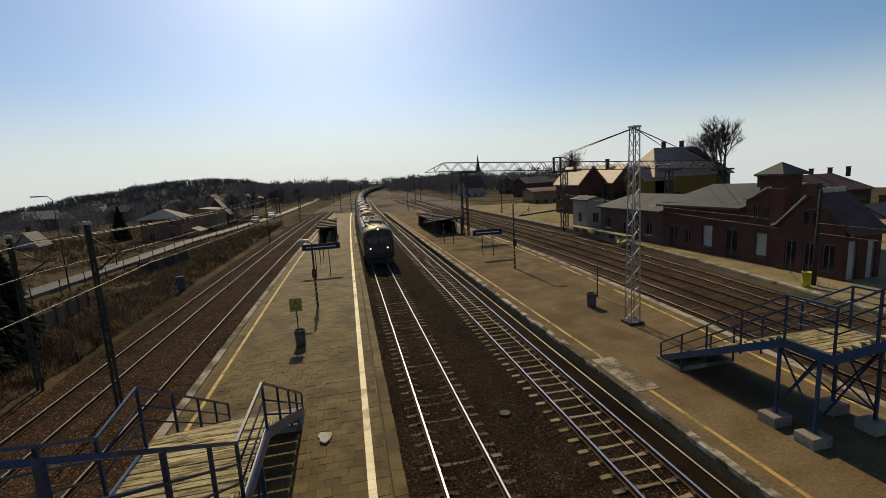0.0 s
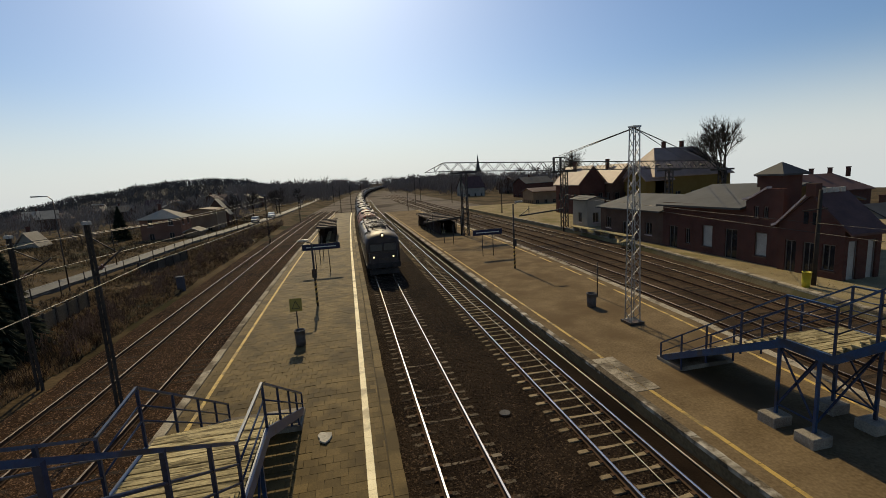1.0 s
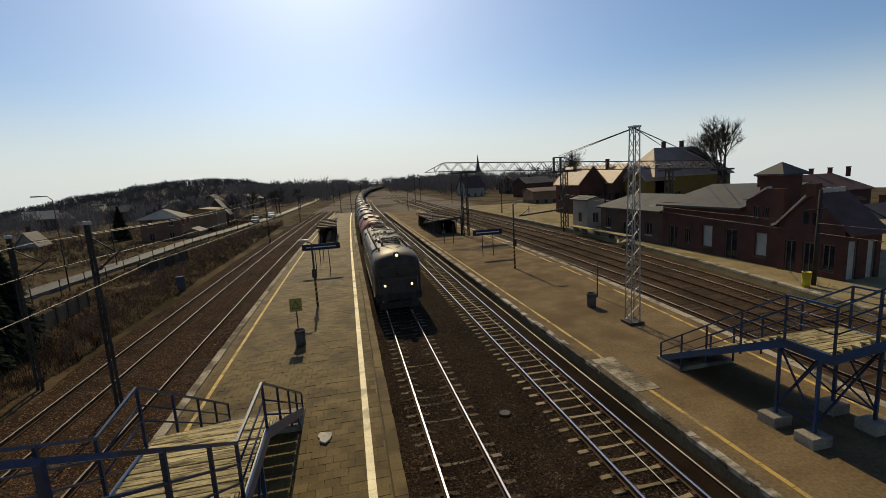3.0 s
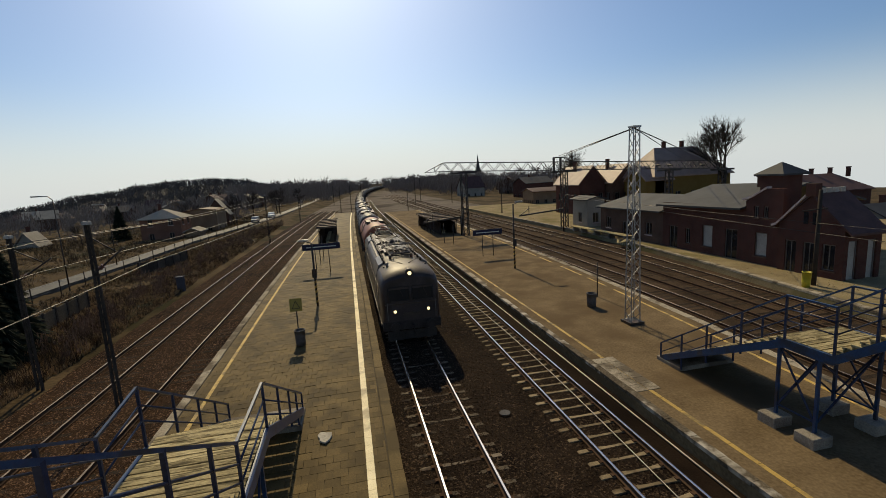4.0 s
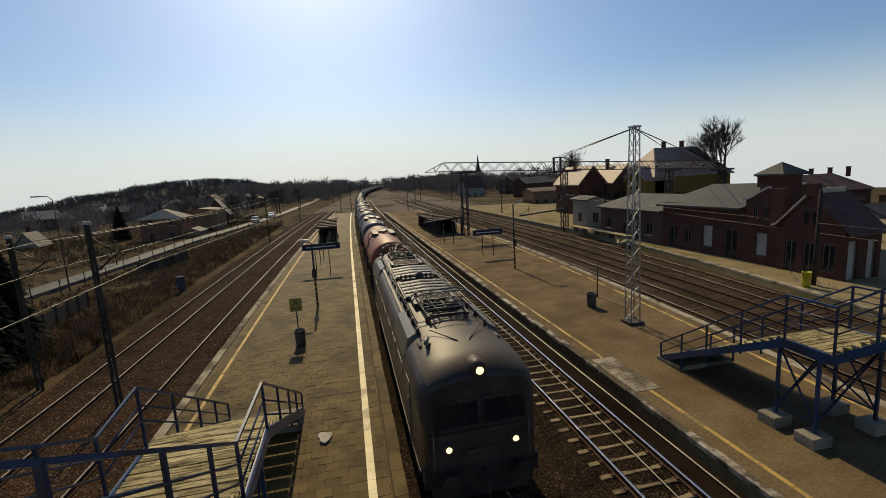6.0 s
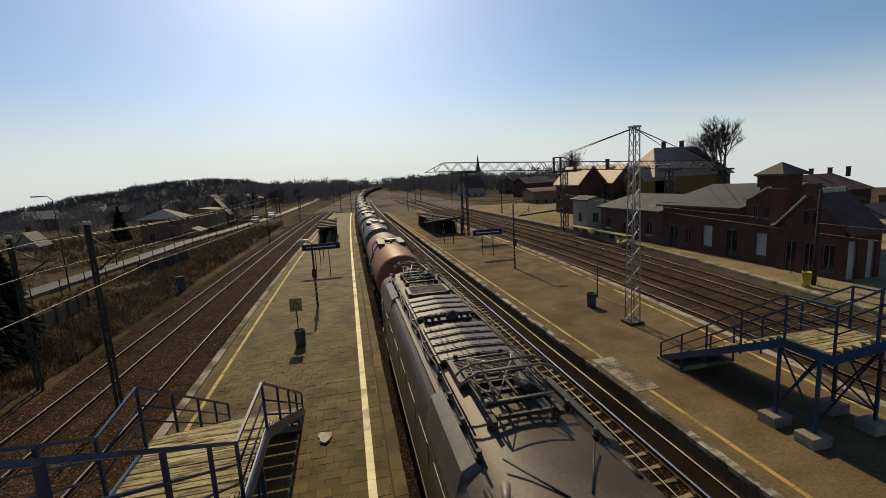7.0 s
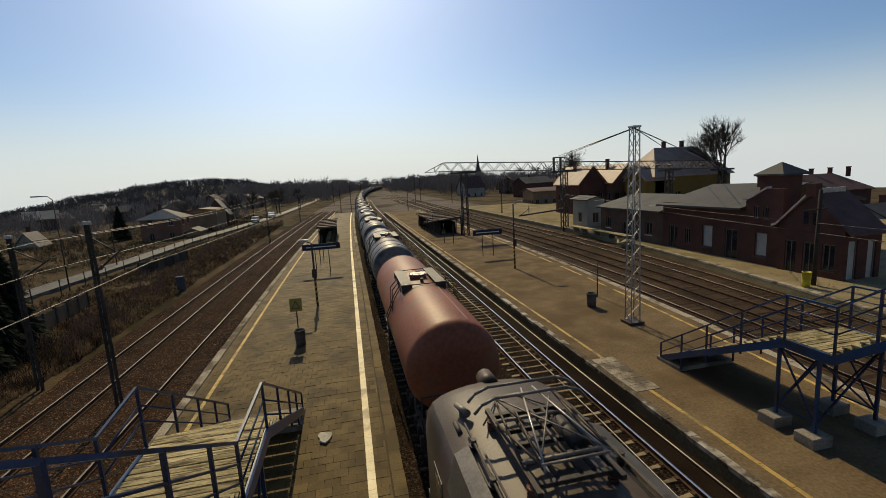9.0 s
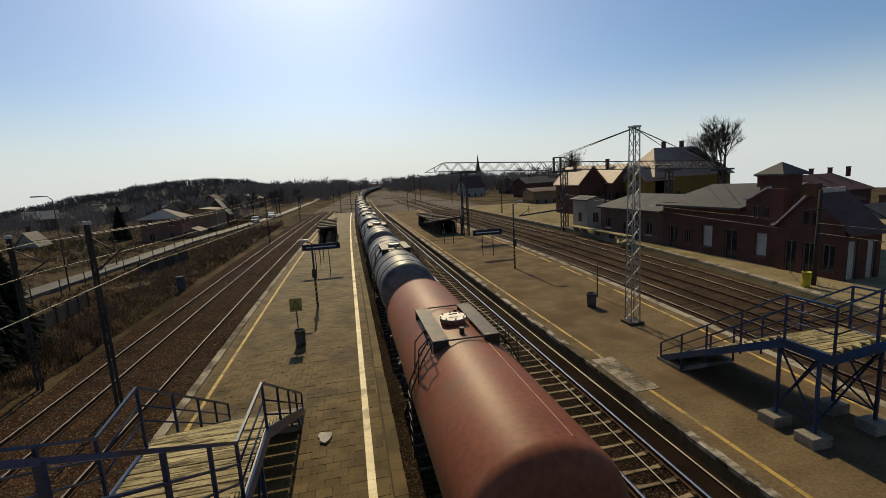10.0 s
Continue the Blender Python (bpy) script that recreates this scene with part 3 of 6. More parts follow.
def locomotive():
    t = thing("electric_locomotive", "dusty grey electric locomotive with lit headlamps and folded pantographs", "locomotive")
    LEN = 17.9
    secs = [body_section(-0.02 + 0.0, 1.30, 3.40), body_section(0.06, 1.40, 3.52), body_section(0.25, 1.46, 3.68), body_section(0.7, 1.5, 3.80), body_section(1.5, 1.5, 3.86)]
    secs += [body_section(LEN - y, w, h) for y, w, h in ((1.5, 1.5, 3.86), (0.7, 1.5, 3.80), (0.25, 1.46, 3.68), (0.06, 1.40, 3.52), (-0.02, 1.30, 3.40))]
    bm = loft(B(), secs)
    body = part("body", bm, LOCOBODY, t, "dull grey-green painted body")
    # roof skin, a shade proud of the body
    bm = B()
    rs = []
    for y, w, h in ((0.07, 1.40, 3.53), (0.25, 1.46, 3.68), (0.7, 1.5, 3.80), (1.5, 1.5, 3.86)):
        rs.append([(px * 1.006, y, pz + 0.012) for px, _, pz in body_section(y, w, h)[3:13]])
    rs += [[(px, LEN - y, pz) for px, y, pz in sec] for sec in reversed(rs)]
    loft(bm, rs, closed=False)
    part("roof", bm, LOCOROOF, t, "dusty weathered roof sheeting")
    for side, yy in ((1, -0.03), (-1, LEN + 0.03)):
        d = -side
        for x0, x1 in ((-1.12, -0.06), (0.06, 1.12)):
            bm = B()
            q = [(x0, yy - side * 0.035, 2.25), (x1, yy - side * 0.035, 2.25), (x1, yy + side * 0.02, 2.95), (x0, yy + side * 0.02, 2.95)]
            qb = [(x, y + side * 0.06, z) for x, y, z in q]
            loft(bm, [qb, q], smooth=False)
            win = part("windscreen", bm, GLASS, t, "dark cab window")
            bm = B()
            for a, b in zip(q, q[1:] + q[:1]):
                tube(bm, a, b, 0.028, 6)
            part("window_frame", bm, LOCODARK, win)
            bm = B()
            tube(bm, ((x0 + x1) / 2, yy - side * 0.07, 2.95), ((x0 + x1) / 2 + 0.2, yy - side * 0.09, 2.45), 0.012, 5)
            part("wiper", bm, LOCODARK, win)
        lamps = [(0.0, 3.62, 0.19, 0.14), (-0.84, 1.74, 0.15, 0.06), (0.84, 1.74, 0.15, 0.06)]
        for x, z, r, back in lamps:
            bm = B()
            tube(bm, (x, yy - side * 0.10, z), (x, yy + side * (0.15 + back * 2.2), z), r, 20)
            hl = part("headlamp", bm, LOCOROOF if z > 3 else LOCOBODY, t, "round headlamp housing")
            bm = B()
            tube(bm, (x, yy - side * 0.108, z), (x, yy - side * 0.09, z), r * 0.5, 18)
            part("lens", bm, LAMP if side == 1 else GLASS, hl, "glowing headlamp lens" if side == 1 else "unlit lens")
        bm = B()
        box(bm, -1.45, 1.45, min(yy, yy + side * 0.4), max(yy, yy + side * 0.4), 0.75, 1.2)
        part("buffer_beam", bm, LOCODARK, t)
        buffers(t, yy, d)
        bm = B()
        box(bm, -1.25, 1.25, yy - 0.03 + side * 0.25, yy + 0.03 + side * 0.25, 0.16, 0.62)
        part("rail_guard", bm, LOCODARK, t, "low steel plough plate")
        for s in (-1.2, 1.2):
            bm = B()
            tube(bm, (s, yy - side * 0.08, 1.3), (s, yy - side * 0.08, 2.2), 0.018, 6)
            part("handrail", bm, STEELBAR, t)
        bm = B()
        box(bm, -1.3, 1.3, yy - 0.06, yy + 0.06, 2.06, 2.12)
        part("waist_band", bm, LOCOROOF, t)
        bm = B()
        box(bm, -0.42, 0.42, yy - 0.05, yy + 0.05, 1.45, 1.62)
        part("number_panel", bm, LOCOROOF, t, "plain metal panel on the nose")
    # side windows, grilles, doors
    for s in (-1, 1):
        for k in range(7):
            bm = B()
            y = 3.6 + k * 1.75
            box(bm, s * 1.5 - 0.012, s * 1.5 + 0.012, y - 0.55, y + 0.55, 2.1, 2.75)
            part("side_grille", bm, LOCOBODY, t, "louvred side grille")
        for y in (1.75, LEN - 1.75):
            bm = B()
            box(bm, s * 1.5 - 0.015, s * 1.5 + 0.015, y - 0.34, y + 0.34, 1.1, 2.85)
            dr = part("cab_door", bm, LOCOROOF, t)
            bm = B()
            box(bm, s * 1.5 - 0.02, s * 1.5 + 0.02, y - 0.24, y + 0.24, 2.1, 2.7)
            part("door_window", bm, GLASS, dr)
            bm = B()
            tube(bm, (s * 1.56, y - 0.4, 1.2), (s * 1.56, y - 0.4, 2.5), 0.018, 6)
            part("handrail", bm, STEELBAR, t)
    bm = B()
    for s in (-1, 1):
        box(bm, s * 1.48 - 0.04, s * 1.48 + 0.04, 0.3, LEN - 0.3, 0.92, 1.04)
    part("sole_bar", bm, LOCODARK, t)
    # roof equipment
    pantograph(t, 4.1, 1)
    pantograph(t, LEN - 3.1, -1)
    covers = [6.27, 6.78, 7.29, 7.8, 8.31, 9.75, 10.35, 10.95, 11.55]
    for k, y in enumerate(covers):
        d = 0.225 if k < 5 else 0.265
        bm = B()
        loft(bm, [[(x, y - d, z - 0.1), (x, y - d, z), (x, y + d, z), (x, y + d, z - 0.1)] for x, z in ((-0.98, 3.84), (-0.96, 3.88), (0, 3.94), (0.96, 3.88), (0.98, 3.84))], smooth=False)
        c = part("roof_hatch", bm, HATCH, t, "dark resistor cover with a raised lid")
        bm = B()
        e = d - 0.055
        loft(bm, [[(x, y - e - g, z), (x, y - e, z + h), (x, y + e, z + h), (x, y + e + g, z)] for x, z, h, g in ((-0.9, 3.888, 0, 0.02), (-0.87, 3.888, 0.035, 0.02), (0, 3.942, 0.035, 0.02), (0.87, 3.888, 0.035, 0.02), (0.9, 3.888, 0, 0.02))], smooth=False)
        part("lid", bm, HATCH, c)
        bm = B()
        f = e - 0.05
        loft(bm, [[(x, y - f, z), (x, y - f, z + 0.012), (x, y + f, z + 0.012), (x, y + f, z)] for x, z in ((-0.8, 3.927), (0, 3.977), (0.8, 3.927))], smooth=False)
        part("inner_lid", bm, HATCH, c)
        for x in (-0.55, 0.55):
            bm = tube(B(), (x, y - d - 0.02, 3.9), (x, y - d - 0.02, 3.985), 0.035, 8, r2=0.025)
            part("bolt", bm, STEELBAR, c)
    for y0 in (4.75, 12.15):
        bm = B()
        for x in (-0.72, 0.72):
            box(bm, x - 0.06, x + 0.06, y0, y0 + 1.15, 3.82, 4.0)
        box(bm, -0.66, 0.66, y0 - 0.04, y0 + 0.04, 3.82, 3.98)
        box(bm, -0.66, 0.66, y0 + 1.11, y0 + 1.19, 3.82, 3.98)
        g = part("cooling_grille", bm, HATCH, t, "dark slatted cooling grille in a steel frame")
        for k in range(14):
            bm = box(B(), -0.655, 0.655, y0 + 0.09 + k * 0.073, y0 + 0.115 + k * 0.073, 3.85, 3.96)
            part("slat", bm, LOCODARK, g)
    # blower dome and main switch
    bm = B()
    secs = []
    for k in range(6):
        a = k * math.pi / 10
        secs.append([(0.1 + math.cos(j * math.pi / 6) * 0.2 * math.cos(a), 9.05 + math.sin(j * math.pi / 6) * 0.2 * math.cos(a), 3.9 + 0.3 * math.sin(a)) for j in range(12)])
    loft(bm, secs)
    part("roof_dome", bm, LOCODARK, t, "black rounded blower dome")
    bm = B()
    box(bm, -0.75, 0.7, 8.95, 9.2, 3.84, 3.94)
    for x in (-0.7, -0.5, -0.3, 0.4, 0.6):
        tube(bm, (x, 9.07, 3.9), (x, 9.07, 4.1), 0.05, 8)
    part("main_switch", bm, LOCODARK, t)
    # pipes, cable posts and cases between the hatches
    for px, pz, r in ((-1.06, 3.9, 0.022), (1.06, 3.88, 0.022)):
        bm = strand(B(), [(px + 0.05 * math.sin(k * 1.7), 5.4 + k * 0.62, pz + 0.015 * math.cos(k * 2.1)) for k in range(13)], r, 6)
        part("roof_pipe", bm, LOCODARK, t)
    for k in range(9):
        y = 5.85 + k * 0.92
        bm = box(B(), 0.98, 1.14, y - 0.1, y + 0.12, 3.66, 3.84)
        part("cable_case", bm, LOCODARK, t)
    for k in range(4):
        bm = strand(B(), [(-0.7 + 0.3 * k + 0.1 * math.sin(k * 2 + j), 6.1 + j * 0.62, 3.99 + 0.01 * math.cos(j * 2.3)) for j in range(5)], 0.007, 5)
        part("roof_lead", bm, LOCODARK, t)
    for y in (6.0,):
        bm = B()
        tube(bm, (-0.9, y, 3.9), (0.9, y, 3.9), 0.03, 8)
        for px in (-0.55, 0.0, 0.55):
            tube(bm, (px, y, 3.78), (px, y, 4.06), 0.055, 8)
        part("bus_bar", bm, LOCODARK, t)
    # roof cable on insulators and walk boards
    for s, xx in ((-1, -1.02), (1, 1.0)):
        bm = B()
        tube(bm, (xx, 2.2, 3.86), (xx, LEN - 2.0, 3.86), 0.022, 6)
        tube(bm, (xx - s * 0.06, 3.0, 3.9), (xx - s * 0.06, LEN - 3.0, 3.9), 0.018, 6)
        for k in range(14):
            y = 2.6 + k * 0.98
            tube(bm, (xx, y, 3.68), (xx, y, 3.9), 0.05, 8)
            tube(bm, (xx, y, 3.76), (xx, y, 3.8), 0.075, 8)
        part("roof_cable", bm, LOCODARK, t)
        bm = B()
        box(bm, s * 1.17 - 0.05, s * 1.17 + 0.05, 2.6, LEN - 2.6, 3.66, 3.70)
        part("walk_board", bm, LOCOROOF, t)
        # raised side vents near both ends
        for y in (3.75, LEN - 3.75):
            bm = B()
            loft(bm, [[(s * (1.47 - c), y + e, 3.02), (s * (1.5 - c), y + e, 3.1), (s * (1.34 - c), y + e, 3.66 - c), (s * (1.1 - c), y + e, 3.78 - c), (s * 0.95, y + e, 3.5), (s * 1.2, y + e, 3.0)]
                      for e, c in ((-1.32, 0.08), (-1.25, 0.0), (1.25, 0.0), (1.32, 0.08))], smooth=False)
            part("side_vent", bm, VENTM, t, "sheet-metal side vent")
    for y, e in ((1.3, 1), (LEN - 1.3, -1)):
        bm = B()
        for s in (-1, 1):
            tube(bm, (s * 0.16, y, 3.87), (s * 0.75, y + e * 0.95, 3.92), 0.016, 6)
            tube(bm, (s * 1.1, y + e * 0.3, 3.66), (s * 1.1, y + e * 0.7, 3.66), 0.05, 8)
        part("guard_stay", bm, LOCODARK, t)
        bm = B()
        tube(bm, (-0.95, y + e * 0.2, 3.72), (-0.95, y + e * 0.2, 3.88), 0.05, 8)
        tube(bm, (-1.02, y + e * 0.05, 3.88), (-0.9, y + e * 0.45, 3.88), 0.045, 10, 0.075)
        part("horn", bm, STEELBAR, t)
    bogie(t, 4.2, (-1.75, 0, 1.75), True)
    bogie(t, LEN - 4.2, (-1.75, 0, 1.75), True)
    bm = B()
    box(bm, -1.2, 1.2, 7.2, 10.7, 0.4, 0.95)
    part("battery_box", bm, LOCODARK, t)
    return t


def tank_wagon(paint, bands, label):
    """Bogie tank wagon; y runs back from the front of the shell."""
    t = thing("tank_wagon", label, "tank wagon", "tank wagons of the train")
    LEN, R, ZC = 13.2, 1.46, 2.55
    def ring(y, r):
        return [(math.sin(k * math.pi / 18) * r, y, ZC + math.cos(k * math.pi / 18) * r) for k in range(36)]
    ends = [(0.0, 0.25), (0.02, 0.6), (0.08, 0.95), (0.2, 1.25), (0.36, 1.41), (0.55, R)]
    secs = [ring(y, r) for y, r in ends] + [ring(3.5, R), ring(6.6, R), ring(9.7, R)] + [ring(LEN - y, r) for y, r in reversed(ends)]
    part("tank_shell", loft(B(), secs), paint, t)
    bm = loft(B(), [[(x, y, ZC + math.sqrt((R + h) ** 2 - x * x)) for x, h in ((0.5, -0.01), (0.51, 0.012), (0.55, 0.012), (0.56, -0.01))] for y in (0.6, 4.9)], closed=False)
    part("weld_seam", bm, paint, t)
    for y in (LEN - 0.62,) if not bands else (0.62, 3.6, 6.6, 9.6, LEN - 0.62):
        bm = loft(B(), [ring(y - 0.03, R - 0.01), ring(y - 0.02, R + 0.012), ring(y + 0.02, R + 0.012), ring(y + 0.03, R - 0.01)], caps=False)
        part("weld_seam", bm, paint, t)
    if bands:
        for y in (1.3, 3.2, 5.1, 8.1, 10.0, 11.9):
            bm = loft(B(), [ring(y - 0.16, R), ring(y - 0.15, R + 0.02), ring(y + 0.15, R + 0.02), ring(y + 0.16, R)], caps=False)
            part("tank_band", bm, BLACKTANK, t, "black tarred band round the shell")
    # dome hatch
    bm = B()
    tube(bm, (0, 6.6, ZC + R - 0.05), (0, 6.6, ZC + R + 0.13), 0.36, 24)
    hatch = part("hatch", bm, paint, t, "round filling hatch")
    bm = B()
    tube(bm, (0, 6.6, ZC + R + 0.13), (0, 6.6, ZC + R + 0.17), 0.39, 24)
    for k in range(8):
        a = k * 0.785
        tube(bm, (0.36 * math.cos(a), 6.6 + 0.36 * math.sin(a), ZC + R + 0.05), (0.36 * math.cos(a), 6.6 + 0.36 * math.sin(a), ZC + R + 0.22), 0.022, 6)
    tube(bm, (-0.12, 6.6, ZC + R + 0.24), (0.12, 6.6, ZC + R + 0.24), 0.02, 6)
    part("hatch_lid", bm, GALV, hatch, "bolted steel lid")
    bm = B()
    tube(bm, (0.0, 5.6, ZC + R - 0.02), (0.0, 5.6, ZC + R + 0.16), 0.07, 10)
    tube(bm, (0.25, 7.4, ZC + R - 0.06), (0.25, 7.4, ZC + R + 0.12), 0.05, 10)
    part("safety_valve", bm, DARKSTEEL, hatch)
    # walkways each side of the hatch
    for s in (-1, 1):
        bm = B()
        box(bm, s * 0.68 - 0.21, s * 0.68 + 0.21, 5.1, 8.1, ZC + R + 0.02, ZC + R + 0.06)
        for y in (5.15, 6.6, 8.05):
            box(bm, s * 0.68 - 0.2, s * 0.68 + 0.2, y - 0.03, y + 0.03, ZC + R - 0.28, ZC + R + 0.02)
        w = part("walkway", bm, DARKSTEEL, t, "dark chequered walkway plate")
        bm = B()
        for y in (5.15, 8.05):
            tube(bm, (s * 0.47, y, ZC + R + 0.05), (s * 0.89, y, ZC + R + 0.05), 0.02, 6)
        part("walkway_edge", bm, GALV, w)
    bm = B()
    for y in (5.1, 8.1):
        tube(bm, (-0.89, y, ZC + R + 0.04), (0.89, y, ZC + R + 0.04), 0.022, 6)
    part("walkway_tie", bm, DARKSTEEL, t)
    # ladders down both flanks
    for s in (-1, 1):
        bm = B()
        for e in (-0.2, 0.2):
            pts = [(s * 0.9, ZC + R + 0.05), (s * 1.2, ZC + 1.05), (s * 1.53, ZC + 0.3), (s * 1.56, 1.0)]
            for a, b in zip(pts, pts[1:]):
                tube(bm, (a[0], 5.25 + e, a[1]), (b[0], 5.25 + e, b[1]), 0.022, 6)
        for k in range(9):
            z = 1.15 + k * 0.31
            x = 1.56 if z < ZC + 0.3 else max(0.9, 1.53 - (z - ZC - 0.3) * 0.5)
            tube(bm, (s * x, 5.05, z), (s * x, 5.45, z), 0.016, 5)
        part("ladder", bm, DARKSTEEL, t)
        bm = B()
        pts = [(s * 0.95, ZC + R + 0.05), (s * 1.0, ZC + R + 0.5), (s * 1.28, ZC + R + 0.2), (s * 1.35, ZC + 0.7)]
        for e in (4.95, 5.55):
            for a, b in zip(pts, pts[1:]):
                tube(bm, (a[0], e, a[1] - 0.25), (b[0], e, b[1] - 0.25), 0.018, 6)
        part("ladder_hoop", bm, DARKSTEEL, t)
    # underframe
    bm = B()
    for s in (-1, 1):
        box(bm, s * 0.55 - 0.08, s * 0.55 + 0.08, -0.75, LEN + 0.75, 0.85, 1.08)
        for y in (1.6, 4.9, 8.3, LEN - 1.6):
            box(bm, s * 0.75 - 0.35, s * 0.75 + 0.35, y - 0.18, y + 0.18, 1.0, 1.55)
    for y in (-0.72, LEN + 0.72):
        box(bm, -1.3, 1.3, y - 0.06, y + 0.06, 0.8, 1.22)
    part("underframe", bm, LOCODARK, t)
    for y, d in ((-0.78, -1), (LEN + 0.78, 1)):
        buffers(t, y, d)
        bm = B()
        box(bm, -1.2, 1.2, min(y, y - d * 0.75), max(y, y - d * 0.75), 1.23, 1.27)
        for s in (-1.2, 1.2):
            tube(bm, (s, y - d * 0.1, 1.25), (s, y - d * 0.1, 2.3), 0.02, 6)
        tube(bm, (-1.2, y - d * 0.1, 2.3), (1.2, y - d * 0.1, 2.3), 0.02, 6)
        part("end_platform", bm, DARKSTEEL, t)
    return t


SPEED, GAIN, PITCH = 5.3, 0.0575, 16.2


def front(t):
    """Where the nose of the locomotive stands on the main track at t seconds."""
    return 12.50 - (SPEED * (t - 5.5) + GAIN * (t * t - 30.25))


LOCO = locomotive()
WAGONS = []
red = tank_wagon(REDTANK, False, "red-brown oil tank wagon with ladder and hatch walkway")
bogie(red, 1.9, (-0.9, 0.9), True)
bogie(red, 11.3, (-0.9, 0.9), True)
WAGONS.append(red)
grey = tank_wagon(GREYTANK, True, "grey tank wagon with black bands round the shell")
bogie(grey, 1.9, (-0.9, 0.9), False)
bogie(grey, 11.3, (-0.9, 0.9), False)
WAGONS.append(grey)
for k in range(2, 36):
    WAGONS.append(copy_thing(grey, pose(0, 40 + k * PITCH, 0)))


# ---- stairs from the footbridge ----
PLANK_ME = mesh(box(B(), -1.12, 1.12, -0.077, 0.077, -0.05, 0.0), PLANK, "plank")
TREAD_ME = mesh(box(box(B(), -1.12, 1.12, -0.15, 0.15, -0.05, 0.0), -1.1, 1.1, 0.118, 0.138, -0.15, -0.052), PLANK, "tread")


def rail_run(parent, pts, posts, foot):
    """Handrail with a middle and lower rail through pts, and posts to the floor height foot below."""
    for h, r in ((0.0, 0.035), (-0.38, 0.02), (-0.72, 0.02)):
        bm = B()
        for a, b in zip(pts, pts[1:]):
            tube(bm, (a[0], a[1], a[2] + h), (b[0], b[1], b[2] + h), r, 8, square=h == 0)
        part("handrail" if h == 0 else "middle_rail", bm, BLUE if h == 0 else DKBLUE, parent)
    for x, y, z in posts:
        bm = tube(B(), (x, y, z - foot), (x, y, z), 0.036, 4, square=True)
        part("post", bm, DKBLUE, parent)


def stairs(name, x0, yb, yt, yl, zl, label, kink=0.0, ytop=1.4, high=1.08, low=1.08, lift=0.0):
    """Lower flight from y = yb up to yt, landing to yl, upper flight on up to the footbridge deck."""
    t = thing(name, label, "staircase", "stairs of the footbridge")
    W = 2.35
    xa, xb, xc = x0, x0 + W, x0 + W / 2
    rnd = random.Random(int(x0 * 10))
    run, rise = yb - yt, zl - PH
    n = 16 if yt - yl > 2 else 19
    for i in range(n):
        piece("tread", TREAD_ME, t, xc, yb - run * (i + 0.5) / n, PH + rise * (i + 1) / n, 0)
    m2, zt = 24, 6.42
    for i in range(m2):
        piece("tread", TREAD_ME, t, xc, yl - (yl - ytop) * (i + 0.5) / m2, zl + (zt - zl) * (i + 1) / m2, 0)
    k = int((yt - yl) / 0.185)
    for i in range(k):
        piece("plank", PLANK_ME, t, xc + rnd.uniform(-0.015, 0.015), yt - (yt - yl) * (i + 0.5) / k, zl + rnd.uniform(-0.008, 0.006), rnd.uniform(-0.01, 0.01))
    for x in (xa, xb):
        bm = B()
        for a, b in (((x, yb, PH + 0.12), (x, yt, zl - 0.12)), ((x, yt, zl - 0.12), (x, yl, zl - 0.12)), ((x, yl, zl - 0.12), (x, ytop, zt - 0.12))):
            loft(bm, [[(p[0] - 0.04, p[1], p[2] - 0.14), (p[0] + 0.04, p[1], p[2] - 0.14), (p[0] + 0.04, p[1], p[2] + 0.12), (p[0] - 0.04, p[1], p[2] + 0.12)] for p in (a, b)], smooth=False)
        part("stringer", bm, BLUE, t, "blue channel-steel stringer")
        fx, yk = x, yl + (kink if x == xa else 0.0)
        H, Hk = (high + lift, high + lift * 0.35) if x == xa else (high, high)
        rail_run(t, [(fx, yb, PH + low), (fx, yt, zl + H), (fx, yk, zl + Hk), (fx, ytop, zt + Hk)],
                 [(fx, yb - run * f, PH + rise * f + low + (H - low) * f) for f in (0.0, 0.22, 0.45, 0.72)] + [(fx, yt, zl + H), (fx, yk, zl + Hk)] + [(fx, yk - (yk - ytop) * f, zl + (zt - zl) * f + Hk) for f in (0.2, 0.42, 0.7, 1.0)], H + 0.1)
    # underframe on crossed legs with concrete footings
    ya_, yb_ = (yt - 0.5, yl + 0.5) if yt - yl > 2 else (yt + 0.2, yl + 0.4)
    for y in (ya_, yb_):
        bm = B()
        box(bm, xa, xb, y - 0.06, y + 0.06, zl - 0.28, zl - 0.06)
        part("cross_beam", bm, BLUE, t)
        for x in (xa + 0.1, xb - 0.1):
            bm = B()
            tube(bm, (x, y, 0.62), (x, y, zl - 0.2), 0.055, 4, square=True)
            part("leg", bm, BLUE, t)
            bm = B()
            box(bm, x - 0.36, x + 0.3, y - 0.28, y + 0.28, PH - 0.1, 0.66)
            bmesh.ops.bevel(bm, geom=bm.edges[:], offset=0.02, segments=1, affect="EDGES")
            part("footing", bm, CONC, t, "weathered concrete footing block")
        bm = B()
        tube(bm, (xa + 0.1, y, 0.9), (xb - 0.1, y, zl - 0.3), 0.03, 4, square=True)
        tube(bm, (xb - 0.1, y, 0.9), (xa + 0.1, y, zl - 0.3), 0.03, 4, square=True)
        part("cross_brace", bm, DKBLUE, t)
    for x in (xa + 0.1, xb - 0.1):
        bm = B()
        tube(bm, (x, ya_, 0.9), (x, yb_, zl - 0.3), 0.03, 4, square=True)
        tube(bm, (x, yb_, 0.9), (x, ya_, zl - 0.3), 0.03, 4, square=True)
        tube(bm, (x, ya_, 0.95), (x, yb_, 0.95), 0.03, 4, square=True)
        part("cross_brace", bm, DKBLUE, t)
    bm = B()
